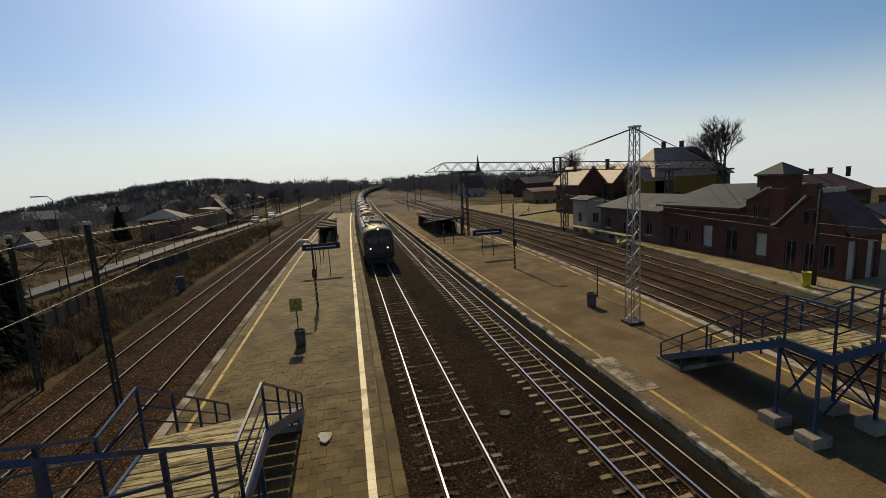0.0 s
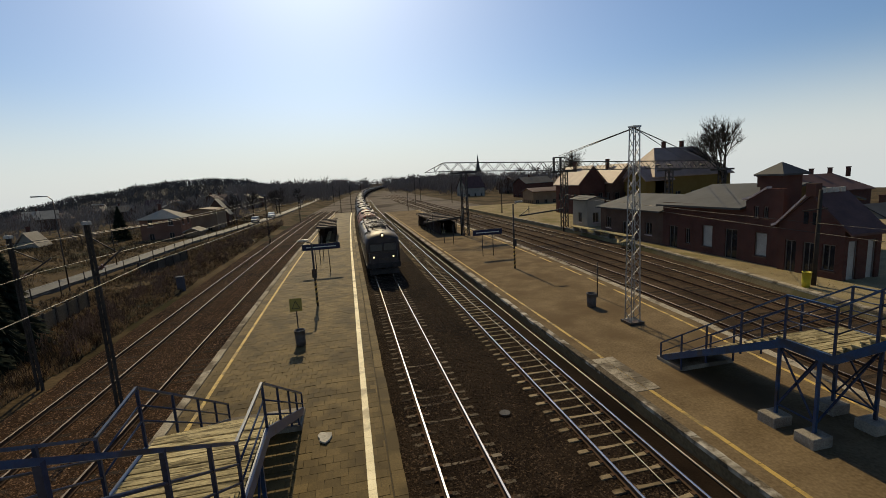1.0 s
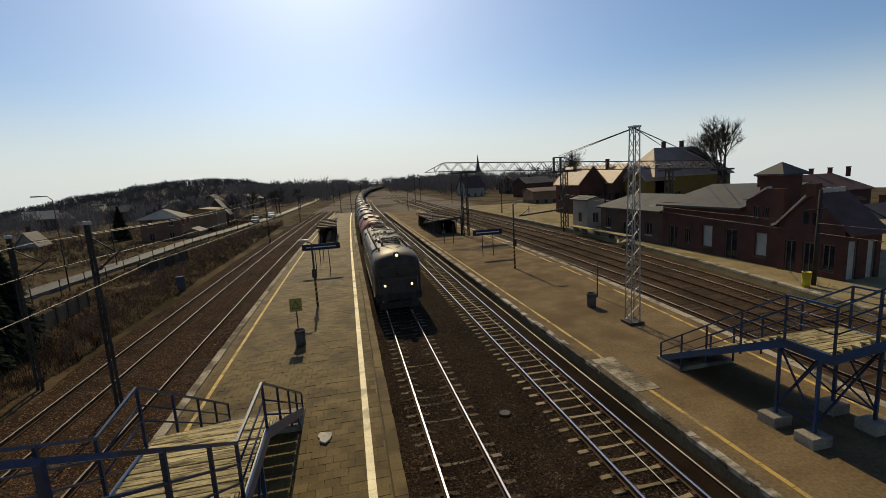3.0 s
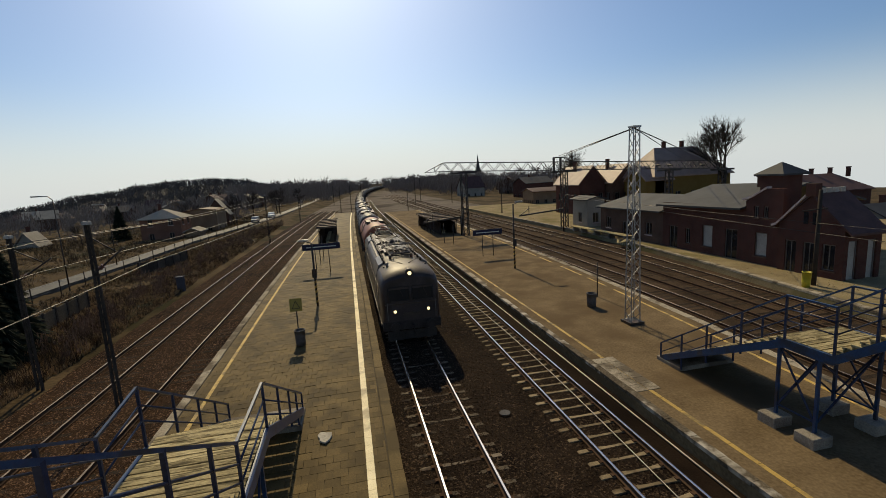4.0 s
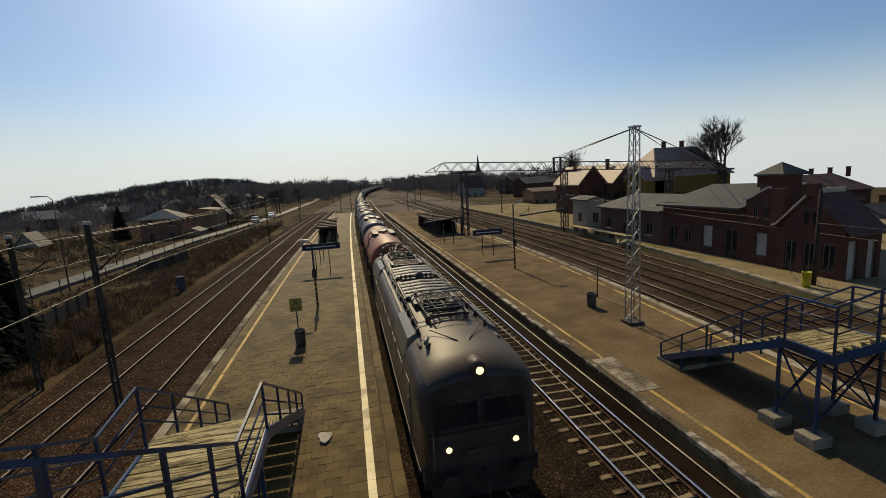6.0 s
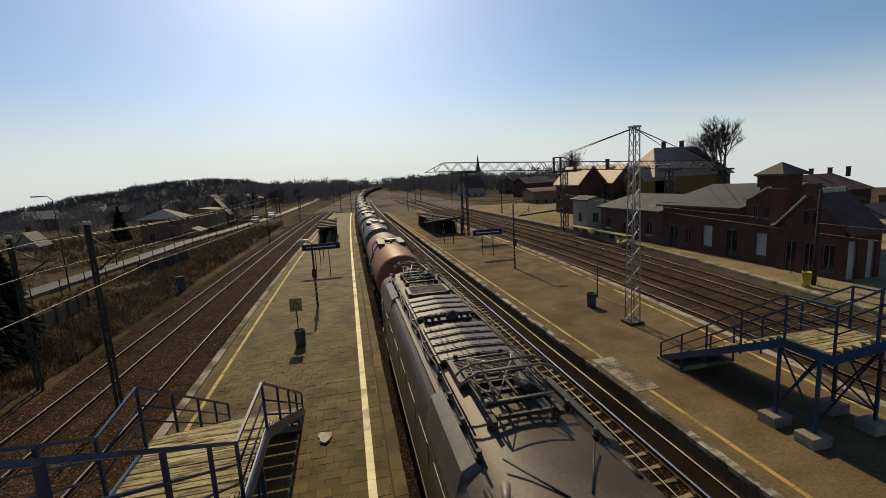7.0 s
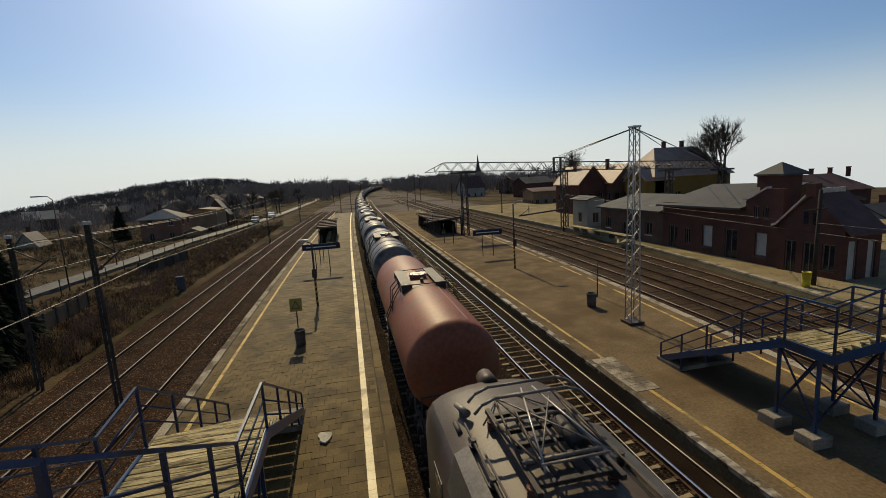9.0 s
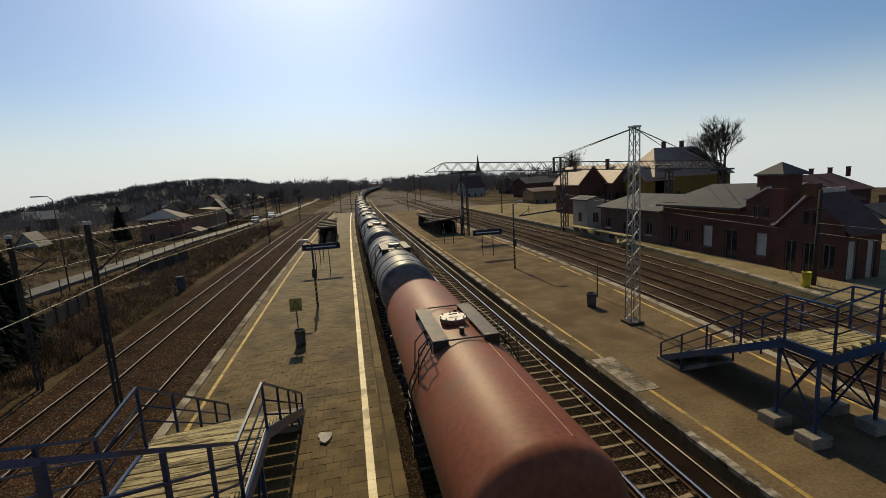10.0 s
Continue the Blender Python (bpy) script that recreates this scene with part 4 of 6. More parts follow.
    box(bm, xa - 0.05, xb + 0.05, yb - 1.1, yb + 0.2, PH - 0.1, PH + 0.16)
    bmesh.ops.bevel(bm, geom=bm.edges[:], offset=0.025, segments=1, affect="EDGES")
    part("base_block", bm, CONC, t, "concrete base under the lowest steps")
    return t


stairs("stairs_west", -7.1, 15.0, 9.5, 7.25, 3.0, "blue steel staircase with weathered plank landing on the paved platform", 0.7, high=1.02, low=0.75, lift=0.28)
stairs("stairs_middle", 9.2, 14.75, 9.72, 8.4, 3.05, "blue steel staircase with plank landing on the tarmac platform", ytop=3.9, high=1.28, low=0.75)


def footbridge():
    """The deck on which the camera stands."""
    t = thing("footbridge", "blue steel footbridge with plank deck across the tracks", "footbridge", kind="structure")
    bm = B()
    box(bm, -24, 44, -2.6, -0.35, 6.3, 6.42)
    part("deck", bm, PLANK, t)
    for y in (-2.6, -0.35):
        bm = B()
        box(bm, -24, 44, y - 0.08, y + 0.08, 5.75, 6.3)
        part("girder", bm, BLUE, t)
        bm = B()
        tube(bm, (-24, y, 7.5), (44, y, 7.5), 0.035, 4, square=True)
        for x in range(-24, 45, 2):
            tube(bm, (x, y, 6.3), (x, y, 7.5), 0.03, 4, square=True)
        part("railing", bm, BLUE, t)
    for x, far in ((-5.8, 1.4), (10.4, 3.9)):
        bm = B()
        box(bm, x - 1.15, x + 1.15, -0.265, far, 6.3, 6.415)
        part("deck", bm, PLANK, t)
    for x in (-7.4, 9.0, 26.0):
        bm = B()
        for y in (-2.5, -0.5):
            tube(bm, (x, y, PH), (x, y, 5.8), 0.12, 4, square=True)
        part("pier", bm, BLUE, t)


footbridge()


# ---- masts, gantry, wires ----
def lattice(bm, p, q, w0, w1, n, r=0.03, rb=0.02):
    """Four-legged lattice column from p up to q with zigzag bracing."""
    p, q = Vector(p), Vector(q)
    def corner(f, k):
        w = (w0 + (w1 - w0) * f) / 2
        return p.lerp(q, f) + Vector(((-w, w, w, -w)[k], (-w, -w, w, w)[k], 0))
    for k in range(4):
        tube(bm, corner(0, k), corner(1, k), r, 4, square=True)
    for i in range(n):
        for k in range(4):
            a, b = (k, (k + 1) % 4) if i % 2 else ((k + 1) % 4, k)
            tube(bm, corner(i / n, a), corner((i + 1) / n, b), rb, 4, square=True)
    return bm


def light_tower():
    t = thing("lattice_mast", "tall galvanised lattice mast standing on the tarmac platform", "mast")
    part("shaft", lattice(B(), (10.95, 19.05, PH + 0.1), (10.95, 19.05, 10.0), 0.5, 0.32, 20, 0.034, 0.018), GALV, t)
    bm = box(B(), 10.55, 11.35, 18.65, 19.45, PH - 0.1, PH + 0.14)
    part("base", bm, DARKSTEEL, t, "dark base plate")
    bm = box(B(), 10.74, 11.16, 18.84, 19.26, 9.98, 10.06)
    part("cap", bm, GALV, t)


def gantry():
    """Long lattice beam across the yard on lattice posts."""
    g = thing("catenary_gantry", "long dark lattice gantry beam on steel lattice posts across the yard", "gantry")
    Y, x0, x1 = 57.5, 10.1, 53.6
    za, zb = 9.05, 7.35
    def zl(x):
        return za + (zb - za) * (x - x0) / (x1 - x0)
    D, W, n = 1.12, 0.45, 44
    bm = B()
    for e in (-W, W):
        tube(bm, (x0, Y + e, zl(x0)), (x1, Y + e, zl(x1)), 0.06, 4, square=True)
        tube(bm, (x0, Y + e, zl(x0) + D), (x1, Y + e, zl(x1) + D), 0.06, 4, square=True)
        tube(bm, (7.6, Y, 9.05), (x0, Y + e, zl(x0)), 0.05, 4, square=True)
        tube(bm, (7.6, Y, 9.05), (x0, Y + e, zl(x0) + D), 0.05, 4, square=True)
        tube(bm, (8.9, Y, 9.05), (8.9, Y + e * 0.5, 9.6), 0.03, 4, square=True)
        tube(bm, (8.9, Y + e * 0.5, 9.05), (x0, Y + e, zl(x0) + D), 0.03, 4, square=True)
    chord = part("chords", bm, DARKSTEEL, g)
    bm = B()
    for i in range(n):
        xa, xb = x0 + (x1 - x0) * i / n, x0 + (x1 - x0) * (i + 1) / n
        for e in (-W, W):
            a, b = (0, D) if i % 2 else (D, 0)
            tube(bm, (xa, Y + e, zl(xa) + a), (xb, Y + e, zl(xb) + b), 0.04, 4, square=True)
        tube(bm, (xa, Y - W, zl(xa) + D), (xa, Y + W, zl(xa) + D), 0.03, 4, square=True)
    part("lattice_bars", bm, DARKSTEEL, g)
    for x in (12.75, 27.3, 44.2, 53.5):
        bm = lattice(B(), (x, Y, PH - 0.2), (x, Y, zl(x) - 0.25), 0.72, 0.72, 12, 0.08, 0.045)
        p = part("post", bm, DARKSTEEL, g, "dark lattice post")
        bm = box(B(), x - 1.7, x + 1.7, Y - 0.5, Y + 0.5, zl(x) - 0.32, zl(x) - 0.06)
        part("saddle", bm, DARKSTEEL, p)
    bm = B()
    for x in (25.6, 26.6):
        box(bm, x - 0.1, x + 0.1, Y - 0.5, Y - 0.2, zl(x) - 0.2, zl(x) + D + 0.55)
    box(bm, 25.5, 27.3, Y - 0.6, Y - 0.35, zl(26) + D + 0.5, zl(26) + D + 0.65)
    part("anchor_frame", bm, DARKSTEEL, g, "black frame that anchors the stay wires")
    for x in (37.5, 41.5, 43.5, 49.0):
        bm = B()
        for k in range(3):
            tube(bm, (x + k * 0.25, Y - 0.5, zl(x) + D * 0.5), (x + k * 0.25, Y - 0.9, zl(x) + D * 0.35), 0.09, 8)
        part("insulator", bm, DARKSTEEL, g)
    for x, d in ((52.5, 1.0), (54.0, 1.4)):
        bm = B()
        tube(bm, (x, Y, zl(53.5) + 0.3), (x + 0.6, Y, zl(53.5) - d), 0.06, 6)
        part("bracket", bm, DARKSTEEL, g)


# Stand-in for an unidentified dark bar; its steel, post and low height are invented.
def boom(xa, xb, y, z):
    t = thing("steel_boom", "dark horizontal bar with a strutted end, stand-in for an unidentified dark line", "boom")
    bm = B()
    tube(bm, (xa, y, z - 0.25), (xb, y, z + 0.25), 0.13, 4, square=True)
    part("bar", bm, DARKSTEEL, t)
    bm = B()
    tube(bm, (xa, y, z - 0.3), (xa + 1.5, y, z + 0.75), 0.06, 4, square=True)
    tube(bm, (xa + 1.4, y, z - 0.1), (xa + 1.4, y, z + 0.95), 0.05, 4, square=True)
    part("strut", bm, DARKSTEEL, t)
    bm = tube(B(), (xb, y, -0.2), (xb, y, z + 0.3), 0.1, 8)
    part("post", bm, DARKSTEEL, t)


def wire_run(pts, r, label="thin copper overhead line wire", name="overhead_wire"):
    bm = strand(B(), [p for i, p in enumerate(pts) if i == 0 or (Vector(p) - Vector(pts[i - 1])).length > 0.01], r)
    ob = part(name, bm, WIRE)
    return tagged(ob, label, "wire")


def sag(a, b, d, n=8):
    a, b = Vector(a), Vector(b)
    return [a.lerp(b, i / n) - Vector((0, 0, d * 4 * (i / n) * (1 - i / n))) for i in range(n + 1)]


def catenary_mast(x, y, h, lean, label, arm=0.0, z0=-0.25):
    t = thing("catenary_mast", label, "mast", "masts of the overhead line")
    bm = B()
    for e in (-0.09, 0.09):
        tube(bm, (x + e, y, z0), (x + e * 0.6, y, h), 0.065, 4, r2=0.05, square=True)
    for i in range(int(h / 0.55)):
        z = z0 + 0.4 + i * 0.55
        tube(bm, (x - 0.09, y, z), (x + 0.09, y, z + 0.28), 0.04, 4, square=True)
    part("shaft", bm, TIMBERPOLE, t)
    if arm:
        bm = B()
        tube(bm, (x, y, h - 1.9), (x + arm, y, h - 1.0), 0.035, 6)
        tube(bm, (x, y, h - 0.5), (x + arm * 0.75, y, h - 1.15), 0.025, 6)
        part("cantilever", bm, DARKSTEEL, t)
        bm = B()
        for k in range(4):
            tube(bm, (x + arm * (0.16 + k * 0.035), y, h - 1.9 + 0.9 * (0.16 + k * 0.035)), (x + arm * (0.18 + k * 0.035), y, h - 1.9 + 0.9 * (0.18 + k * 0.035)), 0.08, 8)
        part("insulator", bm, INSUL, t)
    bm = box(B(), x - 0.12, x + 0.12, y - 0.1, y + 0.1, h - 0.05, h + 0.08)
    part("head", bm, GALV, t, "pale cap fitting")
    return t


light_tower()
gantry()
boom(20.3, 26.9, 57.0, 2.75)
boom(7.0, 12.3, 58.2, 2.65)
catenary_mast(-12.25, 19.0, 7.2, 0, "narrow dark mast beside the western track", 1.1)
catenary_mast(-16.6, 21.8, 6.7, 0, "thick dark mast at the edge of the embankment", 1.4)
for x, y, h, a in ((-14.6, 70.6, 7.2, 1.2), (-13.4, 105.0, 6.6, 1.2), (-4.6, 134, 7.6, -1.2), (-1.6, 131, 7.9, 1.4), (14.0, 124, 6.0, 1.0), (28.9, 88.0, 7.6, -1.2), (21.4, 158, 10.5, -1.5), (24.5, 165, 9, 1), (33, 150, 7, 1), (-8, 190, 8, 1), (4, 210, 8, 1)):
    catenary_mast(x, y, h, 0, "dark overhead-line mast far along the tracks", a)
# stays from the tower to the gantry
for e in (0, 0.25):
    wire_run([(10.9, 19.1, 9.95), (26.3 + e * 3, 57.2, 10.3)], 0.03, "stay wire from the mast to the gantry", "stay_wire")
    wire_run([(11.0, 19.1, 9.95), (46.5 + e * 14, 57.2, 8.75)], 0.03, "stay wire from the mast to the gantry", "stay_wire")
# western overhead line
for x, z in ((-14.1, 5.5), (-10.4, 5.5), (-14.1, 6.6)):
    wire_run(sag((x - 0.4, -10, z), (x, 19, z), 0.25) + sag((x, 19, z), (x + 0.5, 70, z), 0.3) + sag((x + 0.5, 70, z), (x + 2.3, 131, z), 0.4), 0.013)
wire_run(sag((-16.6, 21.8, 6.4), (-15.0, 70.6, 7.0), 0.5), 0.013)
wire_run(sag((-17.4, -10, 6.3), (-16.6, 21.8, 6.4), 0.4), 0.013)
# yard wires in front of the station
for a, b in (((24.9, 21.1, 4.2), (27.3, 57.5, 5.0)), ((24.9, 21.1, 3.6), (30.5, 57.5, 4.2)), ((23.5, 4, 4.6), (24.9, 21.1, 4.2)), ((23.2, 4, 3.9), (24.9, 21.1, 3.6))):
    wire_run(sag(a, b, 0.15), 0.016)


def station_pole():
    t = thing("pole", "wooden pole with a crossbar in front of the station", "pole")
    part("shaft", tube(B(), (24.97, 21.1, PH - 0.1), (25.0, 21.1, 6.2), 0.13, 10, r2=0.1), TIMBERPOLE, t)
    bm = tube(B(), (23.7, 21.1, 5.0), (25.6, 21.1, 5.05), 0.05, 4, square=True)
    part("crossbar", bm, TIMBERPOLE, t)


def waste_bin(x, y, m, label, h=0.75, r=0.26, z=PH):
    t = thing("waste_bin", label, "bin")
    secs = [[(x + math.cos(k * math.pi / 10) * rr, y + math.sin(k * math.pi / 10) * rr, z + zz) for k in range(20)] for rr, zz in ((r * 0.86, 0), (r * 0.94, h * 0.5), (r, h), (r * 1.06, h), (r * 1.06, h + 0.05), (r * 0.85, h + 0.05), (r * 0.8, h - 0.12))]
    part("body", loft(B(), secs), m, t)
    bm = tube(B(), (x, y, z + h - 0.16), (x, y, z + h - 0.12), r * 0.79, 18)
    part("opening", bm, BLACKP, t, "dark opening")


def warning_sign():
    t = thing("platform_sign", "faded yellow warning sign on a thin post in a concrete bin", "sign")
    part("post", tube(B(), (-5.6, 22.5, PH - 0.05), (-5.6, 22.6, 2.6), 0.03, 8), DARKSTEEL, t)
    bm = box(B(), -5.9, -5.3, 22.53, 22.56, 1.95, 2.62)
    bmesh.ops.bevel(bm, geom=bm.edges[:], offset=0.01, segments=1, affect="EDGES")
    pl = part("plate", bm, SIGNY, t, "faded yellow plate")
    bm = B()
    for a, b in (((-5.78, 2.1), (-5.6, 2.5)), ((-5.6, 2.5), (-5.42, 2.1)), ((-5.78, 2.1), (-5.42, 2.1))):
        tube(bm, (a[0], 22.526, a[1]), (b[0], 22.526, b[1]), 0.018, 4, square=True)
    part("pictogram", bm, BLACKP, pl, "worn triangular marking")


def striped_post(x, y, h, arms):
    t = thing("platform_lamp", "platform lamp post with a black and yellow striped foot", "lamp")
    part("shaft", tube(B(), (x, y, PH - 0.1), (x, y, h), 0.075, 12, r2=0.06), DARKSTEEL, t)
    for k in range(5):
        z = PH + 0.25 + k * 0.32
        bm = loft(B(), [[(x + math.cos(a * 0.5236) * 0.084, y + math.sin(a * 0.5236) * 0.084, z + dz + 0.05 * math.cos(a * 0.5236)) for a in range(12)] for dz in (0, 0.15)])
        part("stripe", bm, YPAINT, t, "yellow painted band")
    for e, l in arms:
        bm = B()
        tube(bm, (x, y, h - 0.05), (x + e, y, h + 0.12), 0.03, 8)
        a = part("arm", bm, DARKSTEEL, t)
        bm = box(B(), x + e - 0.35, x + e + 0.35, y - 0.13, y + 0.13, h + 0.1, h + 0.22)
        bmesh.ops.bevel(bm, geom=bm.edges[:], offset=0.05, segments=2, affect="EDGES")
        part("lamp_head", bm, GALV, a, "grey lamp head")
    bm = box(B(), x - 0.14, x + 0.14, y - 0.2, y - 0.08, PH + 1.9, PH + 2.5)
    part("switch_box", bm, DARKSTEEL, t)


def station_board(x0, x1, y, z):
    t = thing("station_board", "long blue enamel station name board on two posts", "sign")
    bm = box(B(), x0, x1, y - 0.03, y + 0.03, z - 0.55, z)
    bmesh.ops.bevel(bm, geom=bm.edges[:], offset=0.012, segments=1, affect="EDGES")
    b = part("board", bm, SIGNBLUE, t)
    bm = box(B(), x0 + 0.35, x1 - 0.35, y - 0.045, y - 0.032, z - 0.32, z - 0.24)
    part("lettering", bm, WHITEP, b, "white lettering as a plain bar")
    for x in (x0 + (x1 - x0) * 0.32, x0 + (x1 - x0) * 0.68):
        part("post", tube(B(), (x, y + 0.05, PH - 0.1), (x, y + 0.05, z), 0.035, 8), DARKSTEEL, t)


def shelter(name, x0, x1, y0, y1, h, label, walls):
    t = thing(name, label, "shelter")
    bm = B()
    box(bm, x0 - 0.25, x1 + 0.25, y0 - 0.3, y1 + 0.3, h, h + 0.12)
    part("roof", bm, ROOFBROWN, t, "flat weathered felt roof")
    n = int((y1 - y0) / 2.4)
    for i in range(n + 1):
        y = y0 + (y1 - y0) * i / n
        bm = box(B(), x0 - 0.35, x1 + 0.35, y - 0.07, y + 0.07, h + 0.12, h + 0.24)
        part("roof_beam", bm, DARKSTEEL, t)
        for x in (x0, x1):
            bm = tube(B(), (x, y, PH - 0.05), (x, y, h), 0.06, 4, square=True)
            part("post", bm, DARKSTEEL, t)
    for wx in walls:
        bm = box(B(), wx - 0.05, wx + 0.05, y0 + 0.2, y1 - 0.2, PH, h - 0.35)
        part("wall", bm, DARKWALL, t, "dark boarded wall")
    bm = box(B(), x0 + 0.1, x1 - 0.1, y1 - 0.1, y1, PH, h - 0.2)
    part("wall", bm, DARKWALL, t)
    bm = B()
    box(bm, (x0 + x1) / 2 - 0.25, (x0 + x1) / 2 + 0.25, y0 + 1, y1 - 1, PH + 0.4, PH + 0.46)
    for y in (y0 + 1.2, (y0 + y1) / 2, y1 - 1.2):
        box(bm, (x0 + x1) / 2 - 0.2, (x0 + x1) / 2 + 0.2, y - 0.04, y + 0.04, PH, PH + 0.4)
    part("bench", bm, PLANK, t)


ROOFBROWN = mat("brown_roof_felt", (0.06, 0.045, 0.034), (0.14, 0.105, 0.08), 0.85, grain=12, blotch=0.8)
DARKWALL = mat("dark_boarding", (0.03, 0.024, 0.019), (0.08, 0.062, 0.048), 0.85, grain=12, blotch=1)
station_pole()
warning_sign()
waste_bin(-5.48, 22.0, BINGREY, "dark grey concrete waste bin beside the warning sign")
waste_bin(10.6, 22.3, BINGREY, "dark grey concrete waste bin on the tarmac platform", r=0.28)
waste_bin(24.2, 20.95, mat("yellow_bin_plastic", (0.40, 0.33, 0.02), (0.55, 0.46, 0.04), 0.5, bump=0), "yellow plastic waste bin beside the pole", h=0.9, r=0.24)
striped_post(-5.1, 29.2, 4.55, ((-0.5, 0),))
striped_post(10.63, 34.3, 5.75, ((0.5, 0),))
station_board(-6.9, -3.6, 40.6, 3.0)
station_board(9.0, 12.0, 41.0, 3.0)
shelter("shelter", -6.7, -4.7, 60.5, 74, 2.5, "low dark platform shelter with a felt roof", (-6.6,))
shelter("shelter", 8.9, 12.2, 60.5, 74, 2.35, "wide brown platform shelter with beams across the roof", (12.1, 9.9))
bm = tube(B(), (12.0, 24.0, PH - 0.1), (12.0, 24.0, 2.55), 0.035, 8)
tagged(part("thin_post", bm, DARKSTEEL), "thin dark post on the tarmac platform", "post")
for x, y in ((8.6, 52.5), (9.3, 50.5), (-5.9, 47.5), (-5.7, 50)):
    bm = tube(B(), (x, y, PH - 0.1), (x, y, 2.7), 0.04, 8)
    tagged(part("thin_post", bm, DARKSTEEL), "thin dark post on the platform", "post")


def cable(pts, r, label):
    bm = strand(B(), pts, r, 6)
    tagged(part("ground_cable", bm, RUSTPIPE), label, "cable")


RUSTPIPE = mat("worn_grey_pipe", (0.20, 0.18, 0.15), (0.36, 0.33, 0.28), 0.5, 0.5, grain=20, blotch=2)
cable([(6.18, y, -0.1) for y in range(4, 90, 4)], 0.03, "thin worn pipe along the foot of the platform edge")
cable([(way2(y) + 0.12 + 0.25 * math.sin(max(0, min(1, (y - 8) / 20)) * math.pi), y, -0.12) for y in range(6, 46, 2)], 0.018, "thin signal cable lying between the rails")


def drain(x, y):
    t = thing("drain_cover", "round concrete drain cover in the oily ballast", "drain")
    part("ring", tube(B(), (x, y, -0.3), (x, y, -0.165), 0.24, 24), OILBED, t)
    part("lid", tube(B(), (x, y, -0.165), (x, y, -0.145), 0.19, 24), BINGREY, t)


drain(2.14, 13.75)
COPEPATCH = mat("old_mortar", (0.28, 0.26, 0.22), (0.5, 0.47, 0.4), 0.9, grain=14, blotch=3, bump=0.6)
bm = B()
ring = [(-3.95 + math.cos(k * 0.7) * (0.22 + 0.08 * math.sin(k * 2.3)), 13.2 + math.sin(k * 0.7) * (0.3 + 0.08 * math.cos(k * 1.7)), PH + 0.02) for k in range(9)]
loft(bm, [ring, [(x * 0.98 - 0.08, y * 0.985 + 0.2, z + 0.05) for x, y, z in ring]], smooth=False)
tagged(part("mortar_patch", bm, COPEPATCH), "rough white mortar patch on the paving", "patch")


# ---- buildings ----
def brick_mat(name, a, b, mortar):
    m = mat(name, a, b, 0.9, grain=16, blotch=0.9, bump=0.2)
    nt = m.node_tree
    N, L = nt.nodes, nt.links
    bs = N["Principled BSDF"]
    old = bs.inputs["Base Color"].links[0].from_socket
    tc, sp, ad, cb, br = N.new("ShaderNodeTexCoord"), N.new("ShaderNodeSeparateXYZ"), N.new("ShaderNodeMath"), N.new("ShaderNodeCombineXYZ"), N.new("ShaderNodeTexBrick")
    L.new(tc.outputs["Object"], sp.inputs[0])
    L.new(sp.outputs[0], ad.inputs[0])
    L.new(sp.outputs[1], ad.inputs[1])
    L.new(ad.outputs[0], cb.inputs[0])
    L.new(sp.outputs[2], cb.inputs[1])
    L.new(cb.outputs[0], br.inputs[0])
    br.inputs["Scale"].default_value = 1.0
    br.inputs["Mortar Size"].default_value = 0.006
    br.inputs["Brick Width"].default_value, br.inputs["Row Height"].default_value = 0.26, 0.075
    br.inputs["Mortar"].default_value = (*mortar, 1)
    L.new(old, br.inputs["Color1"])
    L.new(old, br.inputs["Color2"])
    L.new(br.outputs[0], bs.inputs["Base Color"])
    return m


BRICK = brick_mat("old_red_brick", (0.06, 0.027, 0.021), (0.112, 0.05, 0.038), (0.08, 0.06, 0.05))
BRICKD = brick_mat("brown_brick", (0.07, 0.042, 0.03), (0.13, 0.08, 0.058), (0.10, 0.08, 0.065))
REDTILE = mat("dark_red_roof_tile", (0.05, 0.024, 0.02), (0.10, 0.05, 0.04), 0.75, grain=10, blotch=0.9, bump=0.6)
GREYROOF = mat("grey_sheet_roof", (0.03, 0.0307, 0.0294), (0.057, 0.0576, 0.056), 0.75, 0.0, grain=10, blotch=0.6, bump=0.1)
PALEROOF = mat("pale_new_roof_sheet", (0.19, 0.125, 0.09), (0.27, 0.185, 0.14), 0.65, grain=6, blotch=0.7, bump=0.08, spec=0.6)
OCHRE = mat("ochre_render", (0.13, 0.0864, 0.0252), (0.166, 0.115, 0.0396), 0.9, grain=12, blotch=0.8)
RENDER = mat("pale_render", (0.238, 0.217, 0.175), (0.336, 0.308, 0.252), 0.9, grain=12, blotch=0.6)
TANREND = mat("tan_render", (0.17, 0.115, 0.07), (0.26, 0.18, 0.115), 0.9, grain=10, blotch=0.6)
BOARD = mat("pale_window_board", (0.30, 0.28, 0.24), (0.42, 0.40, 0.35), 0.8, grain=14, blotch=1.2)
PANE = mat("dark_window_pane", (0.010, 0.011, 0.013), (0.02, 0.022, 0.025), 0.12, bump=0, spec=0.5)
WINFRAME = mat("painted_window_frame", (0.10, 0.085, 0.07), (0.18, 0.155, 0.13), 0.7)
HOUSEBRICK = mat("reddish_render", (0.13, 0.068, 0.046), (0.2, 0.11, 0.076), 0.9, grain=10, blotch=0.6)
COPEWHITE = mat("pale_gable_coping", (0.38, 0.29, 0.26), (0.52, 0.42, 0.38), 0.75, grain=12, blotch=1)


